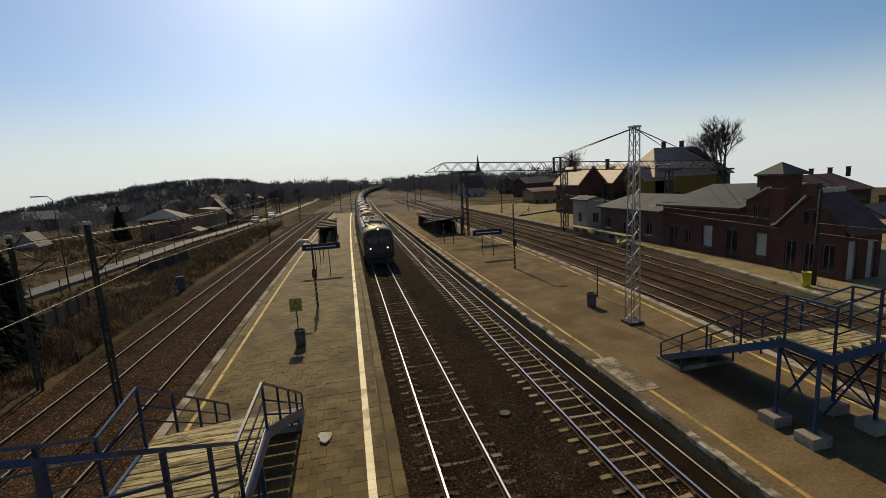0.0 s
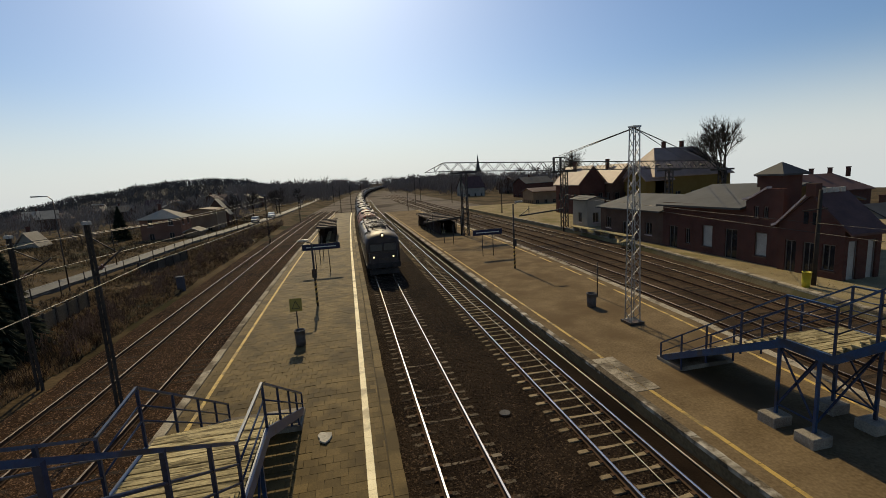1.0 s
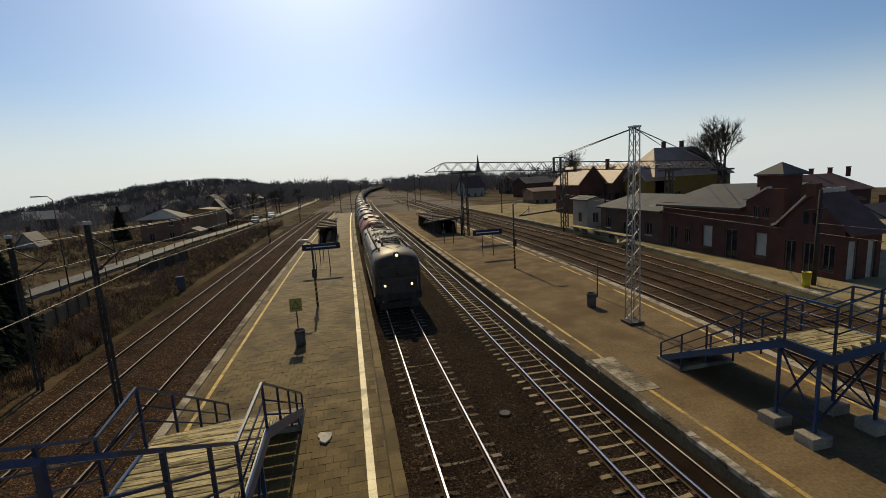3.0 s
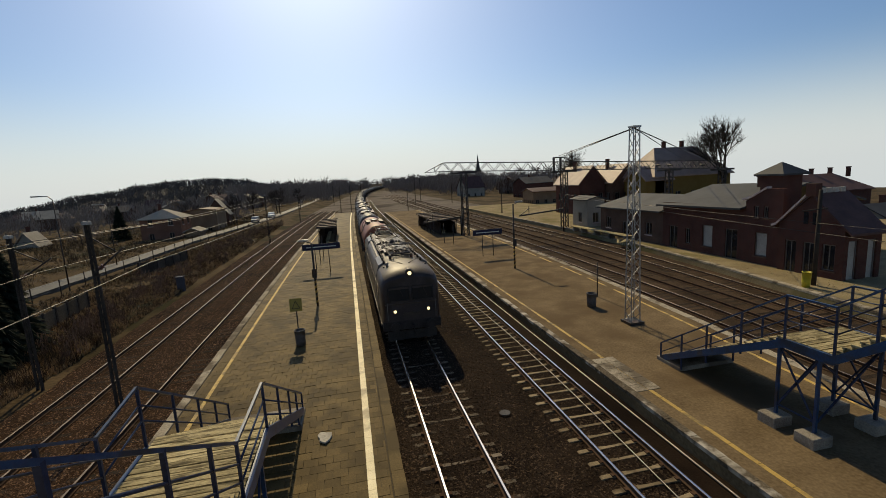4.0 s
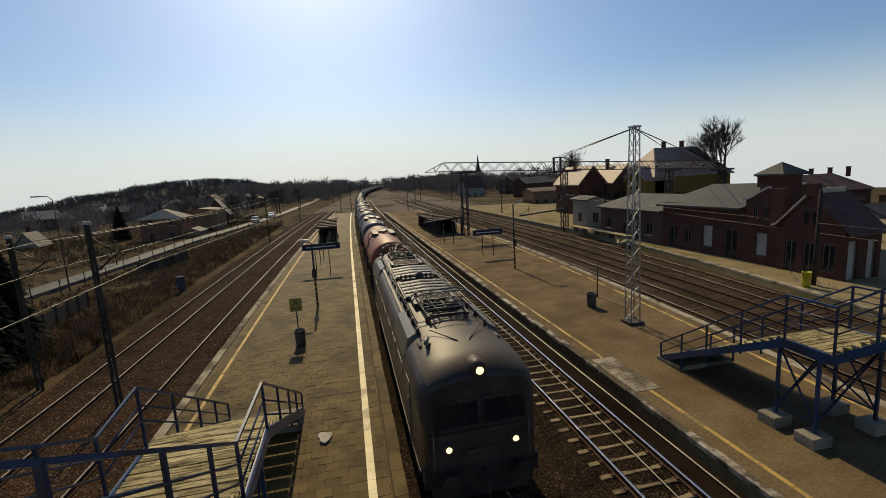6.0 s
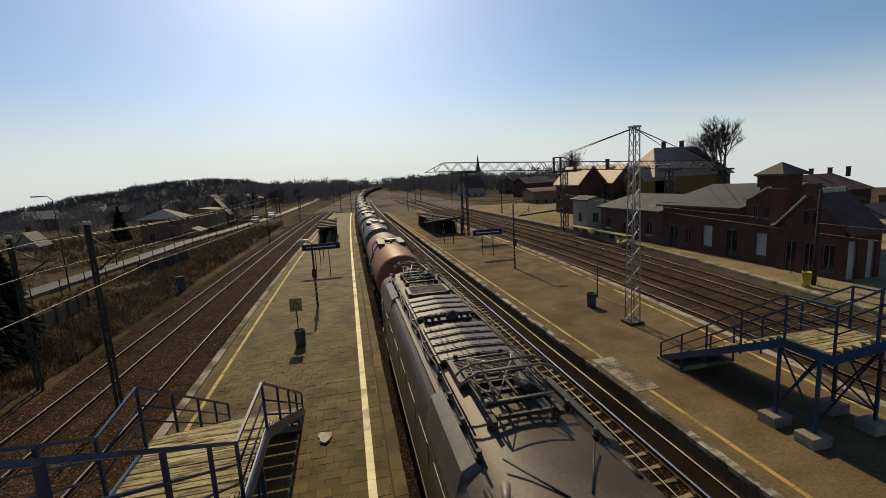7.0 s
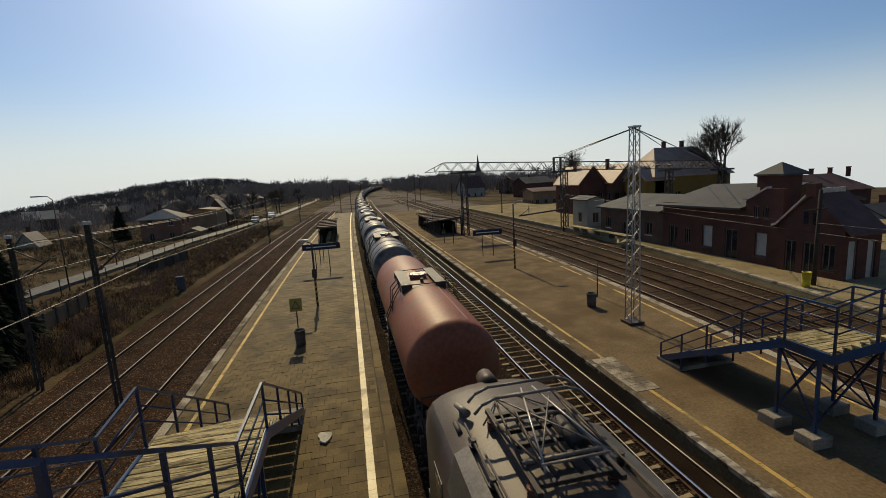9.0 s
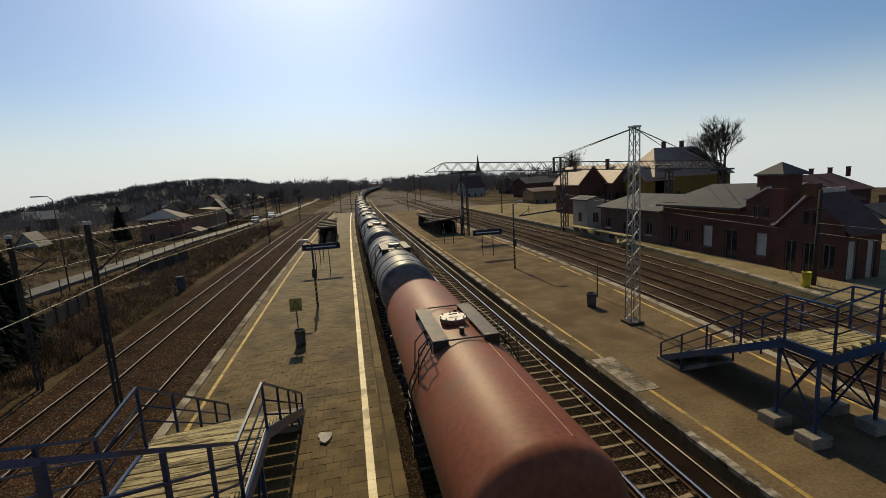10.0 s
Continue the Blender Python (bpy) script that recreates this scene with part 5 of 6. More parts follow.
def wall_grid(bm, length, height, openings, depth=0.35):
    """Wall in its own plane (u along, z up) with real openings (u0, u1, z0, z1); returns points as (u, w, z)."""
    us = sorted({0.0, length, *[o[0] for o in openings], *[o[1] for o in openings]})
    zs = sorted({0.0, height, *[o[2] for o in openings], *[o[3] for o in openings]})
    for u0, u1 in zip(us, us[1:]):
        for z0, z1 in zip(zs, zs[1:]):
            uc, zc = (u0 + u1) / 2, (z0 + z1) / 2
            if not any(o[0] < uc < o[1] and o[2] < zc < o[3] for o in openings):
                box(bm, u0, u1, 0, depth, z0, z1)
    bmesh.ops.remove_doubles(bm, verts=bm.verts[:], dist=0.001)
    seen = {}
    for f in bm.faces[:]:
        key = tuple(sorted((round(v.co.x, 3), round(v.co.y, 3), round(v.co.z, 3)) for v in f.verts))
        seen.setdefault(key, []).append(f)
    bmesh.ops.delete(bm, geom=[f for fs in seen.values() if len(fs) > 1 for f in fs], context="FACES_ONLY")
    return bm


def wall(parent, p, q, z0, height, m, openings=(), fills=None, depth=0.35, label=""):
    """A wall from plan point p to q, outer face on the line; fills: material of board or pane for each opening."""
    p, q = Vector((*p, 0)), Vector((*q, 0))
    d = (q - p).normalized()
    nrm = Vector((d.y, -d.x, 0))
    mtx = Matrix(((d.x, -nrm.x, 0, p.x), (d.y, -nrm.y, 0, p.y), (0, 0, 1, z0), (0, 0, 0, 1)))
    bm = wall_grid(B(), (q - p).length - 0.008, height, list(openings), depth)
    bm.transform(mtx @ Matrix.Translation((0.004, 0, 0)))
    w = part("wall", bm, m, parent, label)
    for i, (u0, u1, a, b) in enumerate(openings):
        fill = (fills or {}).get(i, PANE)
        bm = box(B(), u0, u1, 0.14, 0.18, a, b)
        bm.transform(mtx)
        wn_ = part("window_board" if fill is BOARD else "window", bm, fill, w, "pale boarded-up opening" if fill is BOARD else "dark window pane")
        bm = B()
        for c in ((u0, u0 + 0.07, a, b), (u1 - 0.07, u1, a, b), (u0 + 0.07, u1 - 0.07, a, a + 0.07), (u0 + 0.07, u1 - 0.07, b - 0.07, b)):
            box(bm, c[0], c[1], 0.09, 0.139, c[2], c[3])
        if fill is PANE:
            box(bm, (u0 + u1) / 2 - 0.025, (u0 + u1) / 2 + 0.025, 0.1, 0.139, a + 0.07, b - 0.07)
        bm.transform(mtx)
        part("window_frame", bm, WINFRAME, wn_)
        bm = box(B(), u0 - 0.08, u1 + 0.08, -0.06, 0.08, a - 0.09, a)
        bm.transform(mtx)
        part("window_sill", bm, COPEWHITE if m is not BRICK else BRICKD, wn_)
    return w


def slab_roof(parent, pts, t, m, label=""):
    """One roof plane, given by its corners, of thickness t."""
    bm = B()
    loft(bm, [[(x, y, z - t) for x, y, z in pts], pts], smooth=False)
    return part("roof", bm, m, parent, label)


def chimney(parent, x, y, z0, z1, w=0.5, m=None):
    bm = box(B(), x - w / 2, x + w / 2, y - w / 2, y + w / 2, z0, z1)
    box(bm, x - w / 2 - 0.06, x + w / 2 + 0.06, y - w / 2 - 0.06, y + w / 2 + 0.06, z1, z1 + 0.12)
    part("chimney", bm, m or BRICK, parent)


def station():
    s = thing("station_building", "old dark red brick station with a square tower and gabled wing", "building")
    X, G0 = 28.0, PH - 0.1
    # low goods end
    wall(s, (X, 50.0), (X, 39.0), G0, 3.75, BRICKD, [(1.2, 2.2, 1.3, 2.6), (4.4, 5.6, 0.05, 2.3), (8.4, 9.4, 1.2, 2.5)])
    wall(s, (X + 7, 50.0), (X, 50.0), G0, 3.75, BRICKD)
    slab_roof(s, [(X - 0.5, 50.4, 4.0), (X - 0.5, 38.9, 4.05), (X + 5, 38.9, 5.35), (X + 5, 50.4, 5.3)], 0.16, GREYROOF, "grey sheet roof with low pitch")
    # main block
    wall(s, (X, 39.0), (X, 29.6), G0, 4.7, BRICK, [(0.9, 2.0, 0.05, 2.5), (3.0, 3.6, 1.0, 2.4), (5.0, 6.1, 1.0, 2.9), (7.4, 8.6, 0.05, 2.8)], {2: BOARD})
    wall(s, (X + 7, 39.0), (X, 39.0), G0, 4.7, BRICK)
    slab_roof(s, [(X - 0.6, 39.3, 4.75), (X - 0.6, 29.7, 4.85), (X + 6, 29.7, 6.5), (X + 6, 39.3, 6.35)], 0.16, GREYROOF, "grey sheet roof with low pitch")
    slab_roof(s, [(X + 6, 39.3, 6.35), (X + 6, 29.7, 6.5), (X + 12, 29.7, 4.8), (X + 12, 39.3, 4.8)], 0.16, GREYROOF)
    # parapet wing beside the tower
    wall(s, (X - 0.15, 29.6), (X - 0.15, 26.6), G0, 5.15, BRICK, [(0.9, 1.9, 1.0, 2.8), (0.7, 1.1, 3.9, 4.8), (1.5, 1.9, 3.9, 4.8)], {0: BOARD})
    bm = B()
    loft(bm, [[(X - 0.15, 29.6, 5.4), (X - 0.15, 27.9, 6.35), (X - 0.15, 26.6, 6.35), (X - 0.15, 26.6, 5.4)], [(X + 0.2, 29.6, 5.4), (X + 0.2, 27.9, 6.35), (X + 0.2, 26.6, 6.35), (X + 0.2, 26.6, 5.4)]], smooth=False)
    part("gable", bm, BRICK, s)
    bm = B()
    loft(bm, [[(X - 0.22, y, z), (X + 0.27, y, z), (X + 0.27, y, z + 0.14), (X - 0.22, y, z + 0.14)] for y, z in ((29.9, 5.42), (29.1, 5.66), (27.9, 6.36))], smooth=False)
    part("coping", bm, COPEWHITE, s, "pale stone coping")
    # tower
    TX, TY, TW = 29.9, 28.5, 1.85
    for p, q in (((TX, TY + TW), (TX, TY)), ((TX, TY), (TX + TW, TY)), ((TX + TW, TY), (TX + TW, TY + TW)), ((TX + TW, TY + TW), (TX, TY + TW))):
        wall(s, p, q, G0, 7.1, BRICK)
    xa, xb, ya, yb, xm, ym = TX - 0.33, TX + TW + 0.33, TY - 0.33, TY + TW + 0.33, TX + TW / 2, TY + TW / 2
    bm = loft(B(), [[(xa, yb, z), (xb, yb, z), (xb, ya, z), (xa, ya, z)] for z in (7.2, 7.34)] + [[(xm - 0.05, ym + 0.05, 8.2), (xm + 0.05, ym + 0.05, 8.2), (xm + 0.05, ym - 0.05, 8.2), (xm - 0.05, ym - 0.05, 8.2)]], smooth=False)
    part("tower_roof", bm, GREYROOF, s, "shallow pyramid roof with wide eaves")
    # gabled wing towards the tracks
    xa, ya, yb, ym, WD = 27.5, 26.5, 22.2, 24.35, 3.0
    wall(s, (xa, ya), (xa, yb), G0, 3.7, BRICK, [(0.5, 1.3, 0.05, 2.6), (1.75, 2.55, 0.05, 2.6), (3.0, 3.8, 0.9, 2.6)])
    bm = B()
    loft(bm, [[(x, ya, 3.95), (x, ym, 6.1), (x, yb, 3.95)] for x in (xa, xa + 0.35)], smooth=False)
    gb = part("gable", bm, BRICK, s)
    for y in (24.65, 24.05):
        bm = box(B(), xa - 0.01, xa + 0.02, y - 0.16, y + 0.16, 4.05, 4.85)
        part("gable_window", bm, PANE, gb)
    wall(s, (xa, yb), (xa + WD, yb), G0, 3.7, BRICK, [(0.3, 1.1, 0.3, 2.9), (1.9, 2.6, 0.3, 2.9)], {0: BOARD, 1: BOARD})
    slab_roof(s, [(xa - 0.1, ya + 0.35, 3.75), (xa + WD, ya + 0.35, 3.75), (xa + WD, ym, 6.1), (xa - 0.1, ym, 6.1)], 0.14, REDTILE, "dark red tiled roof")
    slab_roof(s, [(xa - 0.1, ym, 6.1), (xa + WD, ym, 6.1), (xa + WD, yb - 0.45, 3.65), (xa - 0.1, yb - 0.45, 3.65)], 0.14, REDTILE, "dark red tiled roof")
    bm = B()
    loft(bm, [[(xa - 0.18, y, z), (xa + 0.22, y, z), (xa + 0.22, y, z + 0.16), (xa - 0.18, y, z + 0.16)] for y, z in ((ya + 0.5, 3.72), (ya + 0.15, 3.85), (ym + 0.1, 6.1))], smooth=False)
    part("coping", bm, COPEWHITE, s, "pale stone coping on the gable edge")
    bm = box(B(), xa - 0.2, xa + 0.3, ym - 0.35, ym + 0.3, 5.9, 6.75)
    part("gable_finial", bm, BRICK, s)
    bm = B()
    for i in range(4):
        box(bm, xa + 0.6 + i * 0.55, xa + 0.95 + i * 0.55, ym - 0.1, ym + 0.1, 6.08, 6.4)
    part("ridge_vents", bm, BOARD, s, "row of pale ridge vents")
    chimney(s, 33, 33, 5.5, 7.0)
    # closing walls at the back
    wall(s, (X + 7, 29.6), (X + 7, 50), G0, 3.7, BRICK)
    s.matrix_basis = pose(-0.3, -1.05, -0.3)


def house(x, y, w, d, z0, eave, ridge, wallm, roofm, label, ridge_y=True, wins=3, floors=1, turn=0.0, chims=1, half=0.0):
    """Gabled house; the ridge runs along y or x. Origin at the middle of its plan."""
    t = thing("house", label, "house", "houses round the station")
    ex, ey = w / 2, d / 2
    H = eave - z0
    def ops(length):
        o = []
        for f in range(floors):
            zb = 0.9 + f * 2.8
            for i in range(wins):
                u = length * (i + 0.5) / wins
                if zb + 1.4 < H:
                    o.append((u - 0.45, u + 0.45, zb, zb + 1.4))
        return o
    for p, q in (((-ex, ey), (-ex, -ey)), ((-ex, -ey), (ex, -ey)), ((ex, -ey), (ex, ey)), ((ex, ey), (-ex, ey))):
        L_ = abs(p[0] - q[0]) + abs(p[1] - q[1])
        wall(t, p, q, z0, H, wallm, ops(L_))
    o = 0.4
    if ridge_y:
        for s in (-1, 1):
            slab_roof(t, [(s * (ex + o), -ey - o, eave - 0.15), (s * (ex + o), ey + o, eave - 0.15), (0, ey + o - half, ridge), (0, -ey - o + half, ridge)], 0.15, roofm)
        if half:
            for s in (-1, 1):
                slab_roof(t, [(-ex - o, s * (ey + o), eave - 0.15), (0, s * (ey + o - half), ridge), (0.01, s * (ey + o - half), ridge), (ex + o, s * (ey + o), eave - 0.15)], 0.15, roofm)
        else:
            for s in (-1, 1):
                bm = loft(B(), [[(-ex, s * ey - s * dd, eave), (0, s * ey - s * dd, ridge - 0.15), (ex, s * ey - s * dd, eave)] for dd in (0, 0.3)], smooth=False)
                part("gable", bm, wallm, t)
    else:
        for s in (-1, 1):
            slab_roof(t, [(-ex - o, s * (ey + o), eave - 0.15), (ex + o, s * (ey + o), eave - 0.15), (ex + o - half, 0, ridge), (-ex - o + half, 0, ridge)], 0.15, roofm)
        if half:
            for s in (-1, 1):
                slab_roof(t, [(s * (ex + o), -ey - o, eave - 0.15), (s * (ex + o - half), 0, ridge), (s * (ex + o - half), 0.01, ridge), (s * (ex + o), ey + o, eave - 0.15)], 0.15, roofm)
        else:
            for s in (-1, 1):
                bm = loft(B(), [[(s * ex - s * dd, -ey, eave), (s * ex - s * dd, 0, ridge - 0.15), (s * ex - s * dd, ey, eave)] for dd in (0, 0.3)], smooth=False)
                part("gable", bm, wallm, t)
    for k in range(chims):
        chimney(t, (-0.25 + 0.5 * k) * w * 0.5, 0.4, ridge - 0.8, ridge + 0.9)
    t.matrix_basis = pose(x, y, 0, 0, 0, turn)
    return t


station()
house(52.0, 66, 14.0, 9, -1, 6.7, 11.2, OCHRE, PALEROOF, "large ochre house with a tall pale sheet roof and chimneys", ridge_y=False, wins=5, floors=2, chims=2, half=3.5)
house(45.6, 64, 4.5, 5, -1, 6.2, 8.3, OCHRE, PALEROOF, "ochre side wing with a pale roof", ridge_y=False, wins=2, floors=2, chims=0)
house(40.0, 76, 5.0, 9, -1, 5.9, 9.0, BRICK, PALEROOF, "brick house with a steep gable and pale roof", wins=3, floors=2)
house(45.5, 74, 5.4, 9, -1, 5.9, 9.0, BRICKD, PALEROOF, "brown brick house with a steep gable and pale roof", wins=3, floors=2)
house(31.0, 57.5, 2.6, 4, 0, 4.3, 4.6, RENDER, GREYROOF, "small pale rendered hut with a flat roof", wins=1, chims=0)
house(77, 64, 17, 10, -6, 2.6, 5.2, BRICK, REDTILE, "long red brick house with many chimneys", ridge_y=False, wins=6, floors=2, chims=4, half=2.5)
house(70, 46, 10, 8, -6, -0.6, 1.6, RENDER, GREYROOF, "low pale house behind the station", ridge_y=False, wins=3, chims=1)
house(51, 112, 12, 7, -1, 3.6, 4.4, TANREND, REDTILE, "long low goods building", ridge_y=False, wins=5, chims=0)
house(64, 120, 10, 8, -2, 2.8, 5.0, BRICKD, REDTILE, "brown house beyond the goods yard", ridge_y=False, wins=4)
house(-38.7, 99, 7.2, 6, -1.6, 3.7, 5.3, HOUSEBRICK, RENDER, "red-brown two-storey house with a pale hipped roof", wins=2, floors=2, half=2.5, chims=1)
house(-33.4, 98.5, 2.6, 4, -1.6, 0.7, 1.3, TANREND, RENDER, "low annexe with a pale sheet roof", wins=1, chims=0)
house(-35.6, 114, 7.0, 8, -2, 4.2, 4.6, TANREND, REDTILE, "plain ochre-brown house with a low roof", wins=2, floors=1, chims=0)
house(-35.4, 124, 5.6, 3, -2, 2.4, 6.4, BRICKD, RENDER, "brown brick house with a steep pale roof", wins=2, chims=0)
house(-63, 100, 3.8, 3.5, -2, -0.2, 2.5, RENDER, RENDER, "small white house with a pale steep roof", wins=2, chims=1)
rnd = random.Random(21)
for i in range(26):
    a = rnd.uniform(-0.62, -0.2)
    r = rnd.uniform(210, 460)
    x, y = r * math.sin(a), r * math.cos(a)
    z = land(x, y)
    house(x, y, rnd.uniform(7, 11), rnd.uniform(7, 10), z - 1, z + rnd.uniform(3, 5), z + rnd.uniform(6, 8.5), rnd.choice((RENDER, TANREND, BRICKD)), rnd.choice((REDTILE, REDTILE, GREYROOF, RENDER)), "distant village house with a pitched roof", rnd.random() < 0.5, wins=2, turn=rnd.uniform(-30, 30))
for i in range(22):
    a = rnd.uniform(0.2, 0.62)
    r = rnd.uniform(170, 420)
    x, y = r * math.sin(a), r * math.cos(a)
    z = land(x, y)
    house(x, y, rnd.uniform(8, 14), rnd.uniform(8, 10), z - 1, z + rnd.uniform(4, 6), z + rnd.uniform(7, 9.5), rnd.choice((RENDER, TANREND, BRICKD, BRICK)), rnd.choice((REDTILE, GREYROOF, REDTILE)), "distant town house with a pitched roof", rnd.random() < 0.5, wins=3, turn=rnd.uniform(-30, 30))


def church(x, y):
    z = land(x, y) - 6.5
    t = thing("church", "distant grey church with a slender spire", "church")
    bm = box(B(), x - 12, x + 2, y - 6, y + 6, z - 2, z + 13)
    part("nave", bm, TANREND, t)
    bm = loft(B(), [[(xx, y - 7, z + 13), (xx, y, z + 19), (xx, y + 7, z + 13)] for xx in (x - 12.5, x + 2)], smooth=False)
    part("nave_roof", bm, GREYROOF, t)
    bm = box(B(), x + 2, x + 8, y - 3, y + 3, z - 2, z + 22)
    part("tower", bm, TANREND, t)
    bm = loft(B(), [[(x + 5 - r, y - r, zz), (x + 5 + r, y - r, zz), (x + 5 + r, y + r, zz), (x + 5 - r, y + r, zz)] for r, zz in ((3.1, z + 22), (1.6, z + 26), (0.05, z + 40))], smooth=False)
    part("spire", bm, GREYROOF, t)


church(135, 470)


def loading_ramp():
    t = thing("loading_bench", "long low weathered plank loading bench on blocks", "bench")
    for k in range(3):
        bm = box(B(), 27.0 + k * 0.32 - 0.9, 27.3 + k * 0.32 - 0.9, 41.5, 53.5, PH + 0.55, PH + 0.62)
        part("plank", bm, PLANK, t)
    for y in (42, 45, 48, 51, 53):
        bm = box(B(), 26.2, 27.0, y - 0.12, y + 0.12, PH, PH + 0.55)
        part("block", bm, CONC, t)
    t2 = thing("sleeper_stack", "loose stack of pale timber sleepers", "timber stack")
    r_ = random.Random(3)
    for k in range(7):
        bm = box(B(), -1.3, 1.3, -0.12, 0.12, 0, 0.16)
        bm.transform(pose(25.6 + r_.uniform(-0.4, 0.4), 40.6 + (k % 4) * 0.35, PH + 0.16 * (k // 4) + 0.01, 0, 0, r_.uniform(30, 60)))
        part("sleeper", bm, PLANK, t2)


loading_ramp()


# ---- embankment side: road, fences, cabinet, vehicles ----
ROAD = mat("pale_dusty_road", (0.04, 0.037, 0.032), (0.085, 0.078, 0.066), 0.75, grain=20, blotch=0.5, bump=0.15)


def road_x(y):
    pts = ((20, -34.0), (44, -32.4), (64, -31.2), (85, -30.6), (101, -28.6), (140, -24.6), (266, -20.5), (330, -22))
    for (a, xa), (b, xb) in zip(pts, pts[1:]):
        if y <= b:
            return xa + (xb - xa) * (y - a) / (b - a)
    return -22


bm = B()
loft(bm, [[(road_x(y) - 1.3, y, -1.3), (road_x(y) - 1.3, y, -0.19), (road_x(y) + 1.3, y, -0.19), (road_x(y) + 1.3, y, -1.3)] for y in range(20, 331, 5)], smooth=False)
tagged(part("road", bm, ROAD), "pale dusty lane along the railway", "road", kind="structure")


OLDPANEL = mat("old_concrete_panel", (0.05, 0.043, 0.032), (0.1, 0.086, 0.066), 0.9, grain=8, blotch=0.8, vary=0.2)


def panel_fence(x0, y0, x1, y1, n, h, m, label):
    t = thing("fence", label, "fence")
    for i in range(n + 1):
        f = i / n
        x, y = x0 + (x1 - x0) * f, y0 + (y1 - y0) * f
        z = land(x, y)
        bm = box(B(), x - 0.09, x + 0.09, y - 0.09, y + 0.09, z - 0.4, z + h + 0.12)
        part("post", bm, TIMBERPOLE, t)
        if i < n:
            xb, yb = x0 + (x1 - x0) * (i + 1) / n, y0 + (y1 - y0) * (i + 1) / n
            bm = loft(B(), [[(x, y, z + 0.02), (x + 0.06, y, z + 0.02), (x + 0.06, y, z + h), (x, y, z + h)], [(xb, yb, z + 0.02), (xb + 0.06, yb, z + 0.02), (xb + 0.06, yb, z + h), (xb, yb, z + h)]], smooth=False)
            part("panel", bm, m, t)


panel_fence(-22.7, 30, -23.8, 40, 6, 1.25, OLDPANEL, "low dark concrete panel fence in the dry grass")
panel_fence(-25.5, 53.5, -23.6, 62.5, 6, 1.3, OLDPANEL, "grey concrete panel fence with posts")


def post_fence():
    t = thing("wire_fence", "wire fence on dark posts along the lane", "fence")
    for k in range(26):
        y = 40 + k * 3.6
        x = road_x(y) + 2.6
        z = land(x, y)
        part("post", tube(B(), (x, y, z - 0.3), (x, y, z + 1.35), 0.05, 6), TIMBERPOLE, t)
    for h in (0.5, 1.2):
        bm = B()
        for k in range(25):
            ya, yb = 40 + k * 3.6, 43.6 + k * 3.6
            tube(bm, (road_x(ya) + 2.6, ya, land(road_x(ya) + 2.6, ya) + h), (road_x(yb) + 2.6, yb, land(road_x(yb) + 2.6, yb) + h), 0.012, 4, square=True)
        part("fence_wire", bm, WIRE, t)


post_fence()


def cabinet(x, y):
    z = land(x, y)
    t = thing("track_cabinet", "blue-grey steel equipment cabinet at the embankment foot", "cabinet")
    m = mat("blue_grey_paint", (0.06, 0.06, 0.068), (0.1, 0.1, 0.11), 0.8)
    bm = box(B(), x - 0.26, x + 0.26, y - 0.26, y + 0.26, z - 0.1, z + 1.2)
    bmesh.ops.bevel(bm, geom=bm.edges[:], offset=0.02, segments=1, affect="EDGES")
    part("body", bm, m, t)
    bm = box(B(), x - 0.3, x + 0.3, y - 0.3, y + 0.3, z + 1.2, z + 1.25)
    part("roof", bm, m, t)
    bm = box(B(), x - 0.21, x + 0.21, y - 0.285, y - 0.262, z + 0.1, z + 1.1)
    part("door", bm, m, t)


cabinet(-17.1, 40.8)


def street_lamp(x, y, h, out):
    z = land(x, y)
    t = thing("street_lamp", "tall grey street lamp with a curved arm beside the lane", "lamp")
    part("pole", tube(B(), (x, y, z - 0.3), (x, y, h), 0.07, 8, r2=0.04), DARKSTEEL, t)
    bm = B()
    pts = [(x, h), (x + out * 0.25, h + 0.35), (x + out, h + 0.4)]
    for a, b in zip(pts, pts[1:]):
        tube(bm, (a[0], y, a[1]), (b[0], y, b[1]), 0.05, 6)
    part("arm", bm, GALV, t)
    bm = box(B(), x + out - 0.35, x + out + 0.35, y - 0.14, y + 0.14, h + 0.33, h + 0.45)
    part("lamp_head", bm, GALV, t)


street_lamp(-29.6, 48.5, 8.2, -1.3)
street_lamp(-31.5, 62.0, 7.0, -1.2)
street_lamp(-28.0, 110, 7.6, -1.2)


def car(x, y, turn, m, label):
    """Parked car with body, cabin, wheels and lamps."""
    z = -0.16
    t = thing("car", label, "car", "cars along the lane")
    prof = [(-2.1, 0.3), (-2.15, 0.75), (-1.3, 0.9), (-0.75, 1.38), (0.9, 1.42), (1.6, 0.98), (2.1, 0.9), (2.15, 0.35)]
    bm = loft(B(), [[(s * w, py, pz) for py, pz in prof] for s, w in ((-1, 0.84), (-1, 0.86), (1, 0.86), (1, 0.84))], smooth=False)
    part("body", bm, m, t)
    bm = loft(B(), [[(s, py, pz) for py, pz in ((-1.22, 0.93), (-0.72, 1.33), (0.86, 1.37), (1.5, 0.98))] for s in (-0.87, 0.87)], smooth=False)
    part("windows", bm, PANE, t)
    for wx in (-0.78, 0.78):
        for wy in (-1.35, 1.35):
            part("wheel", tube(B(), (wx - 0.1, wy, 0.31), (wx + 0.1, wy, 0.31), 0.31, 16), BLACKP, t)
    t.matrix_basis = pose(x, y, z, 0, 0, turn)


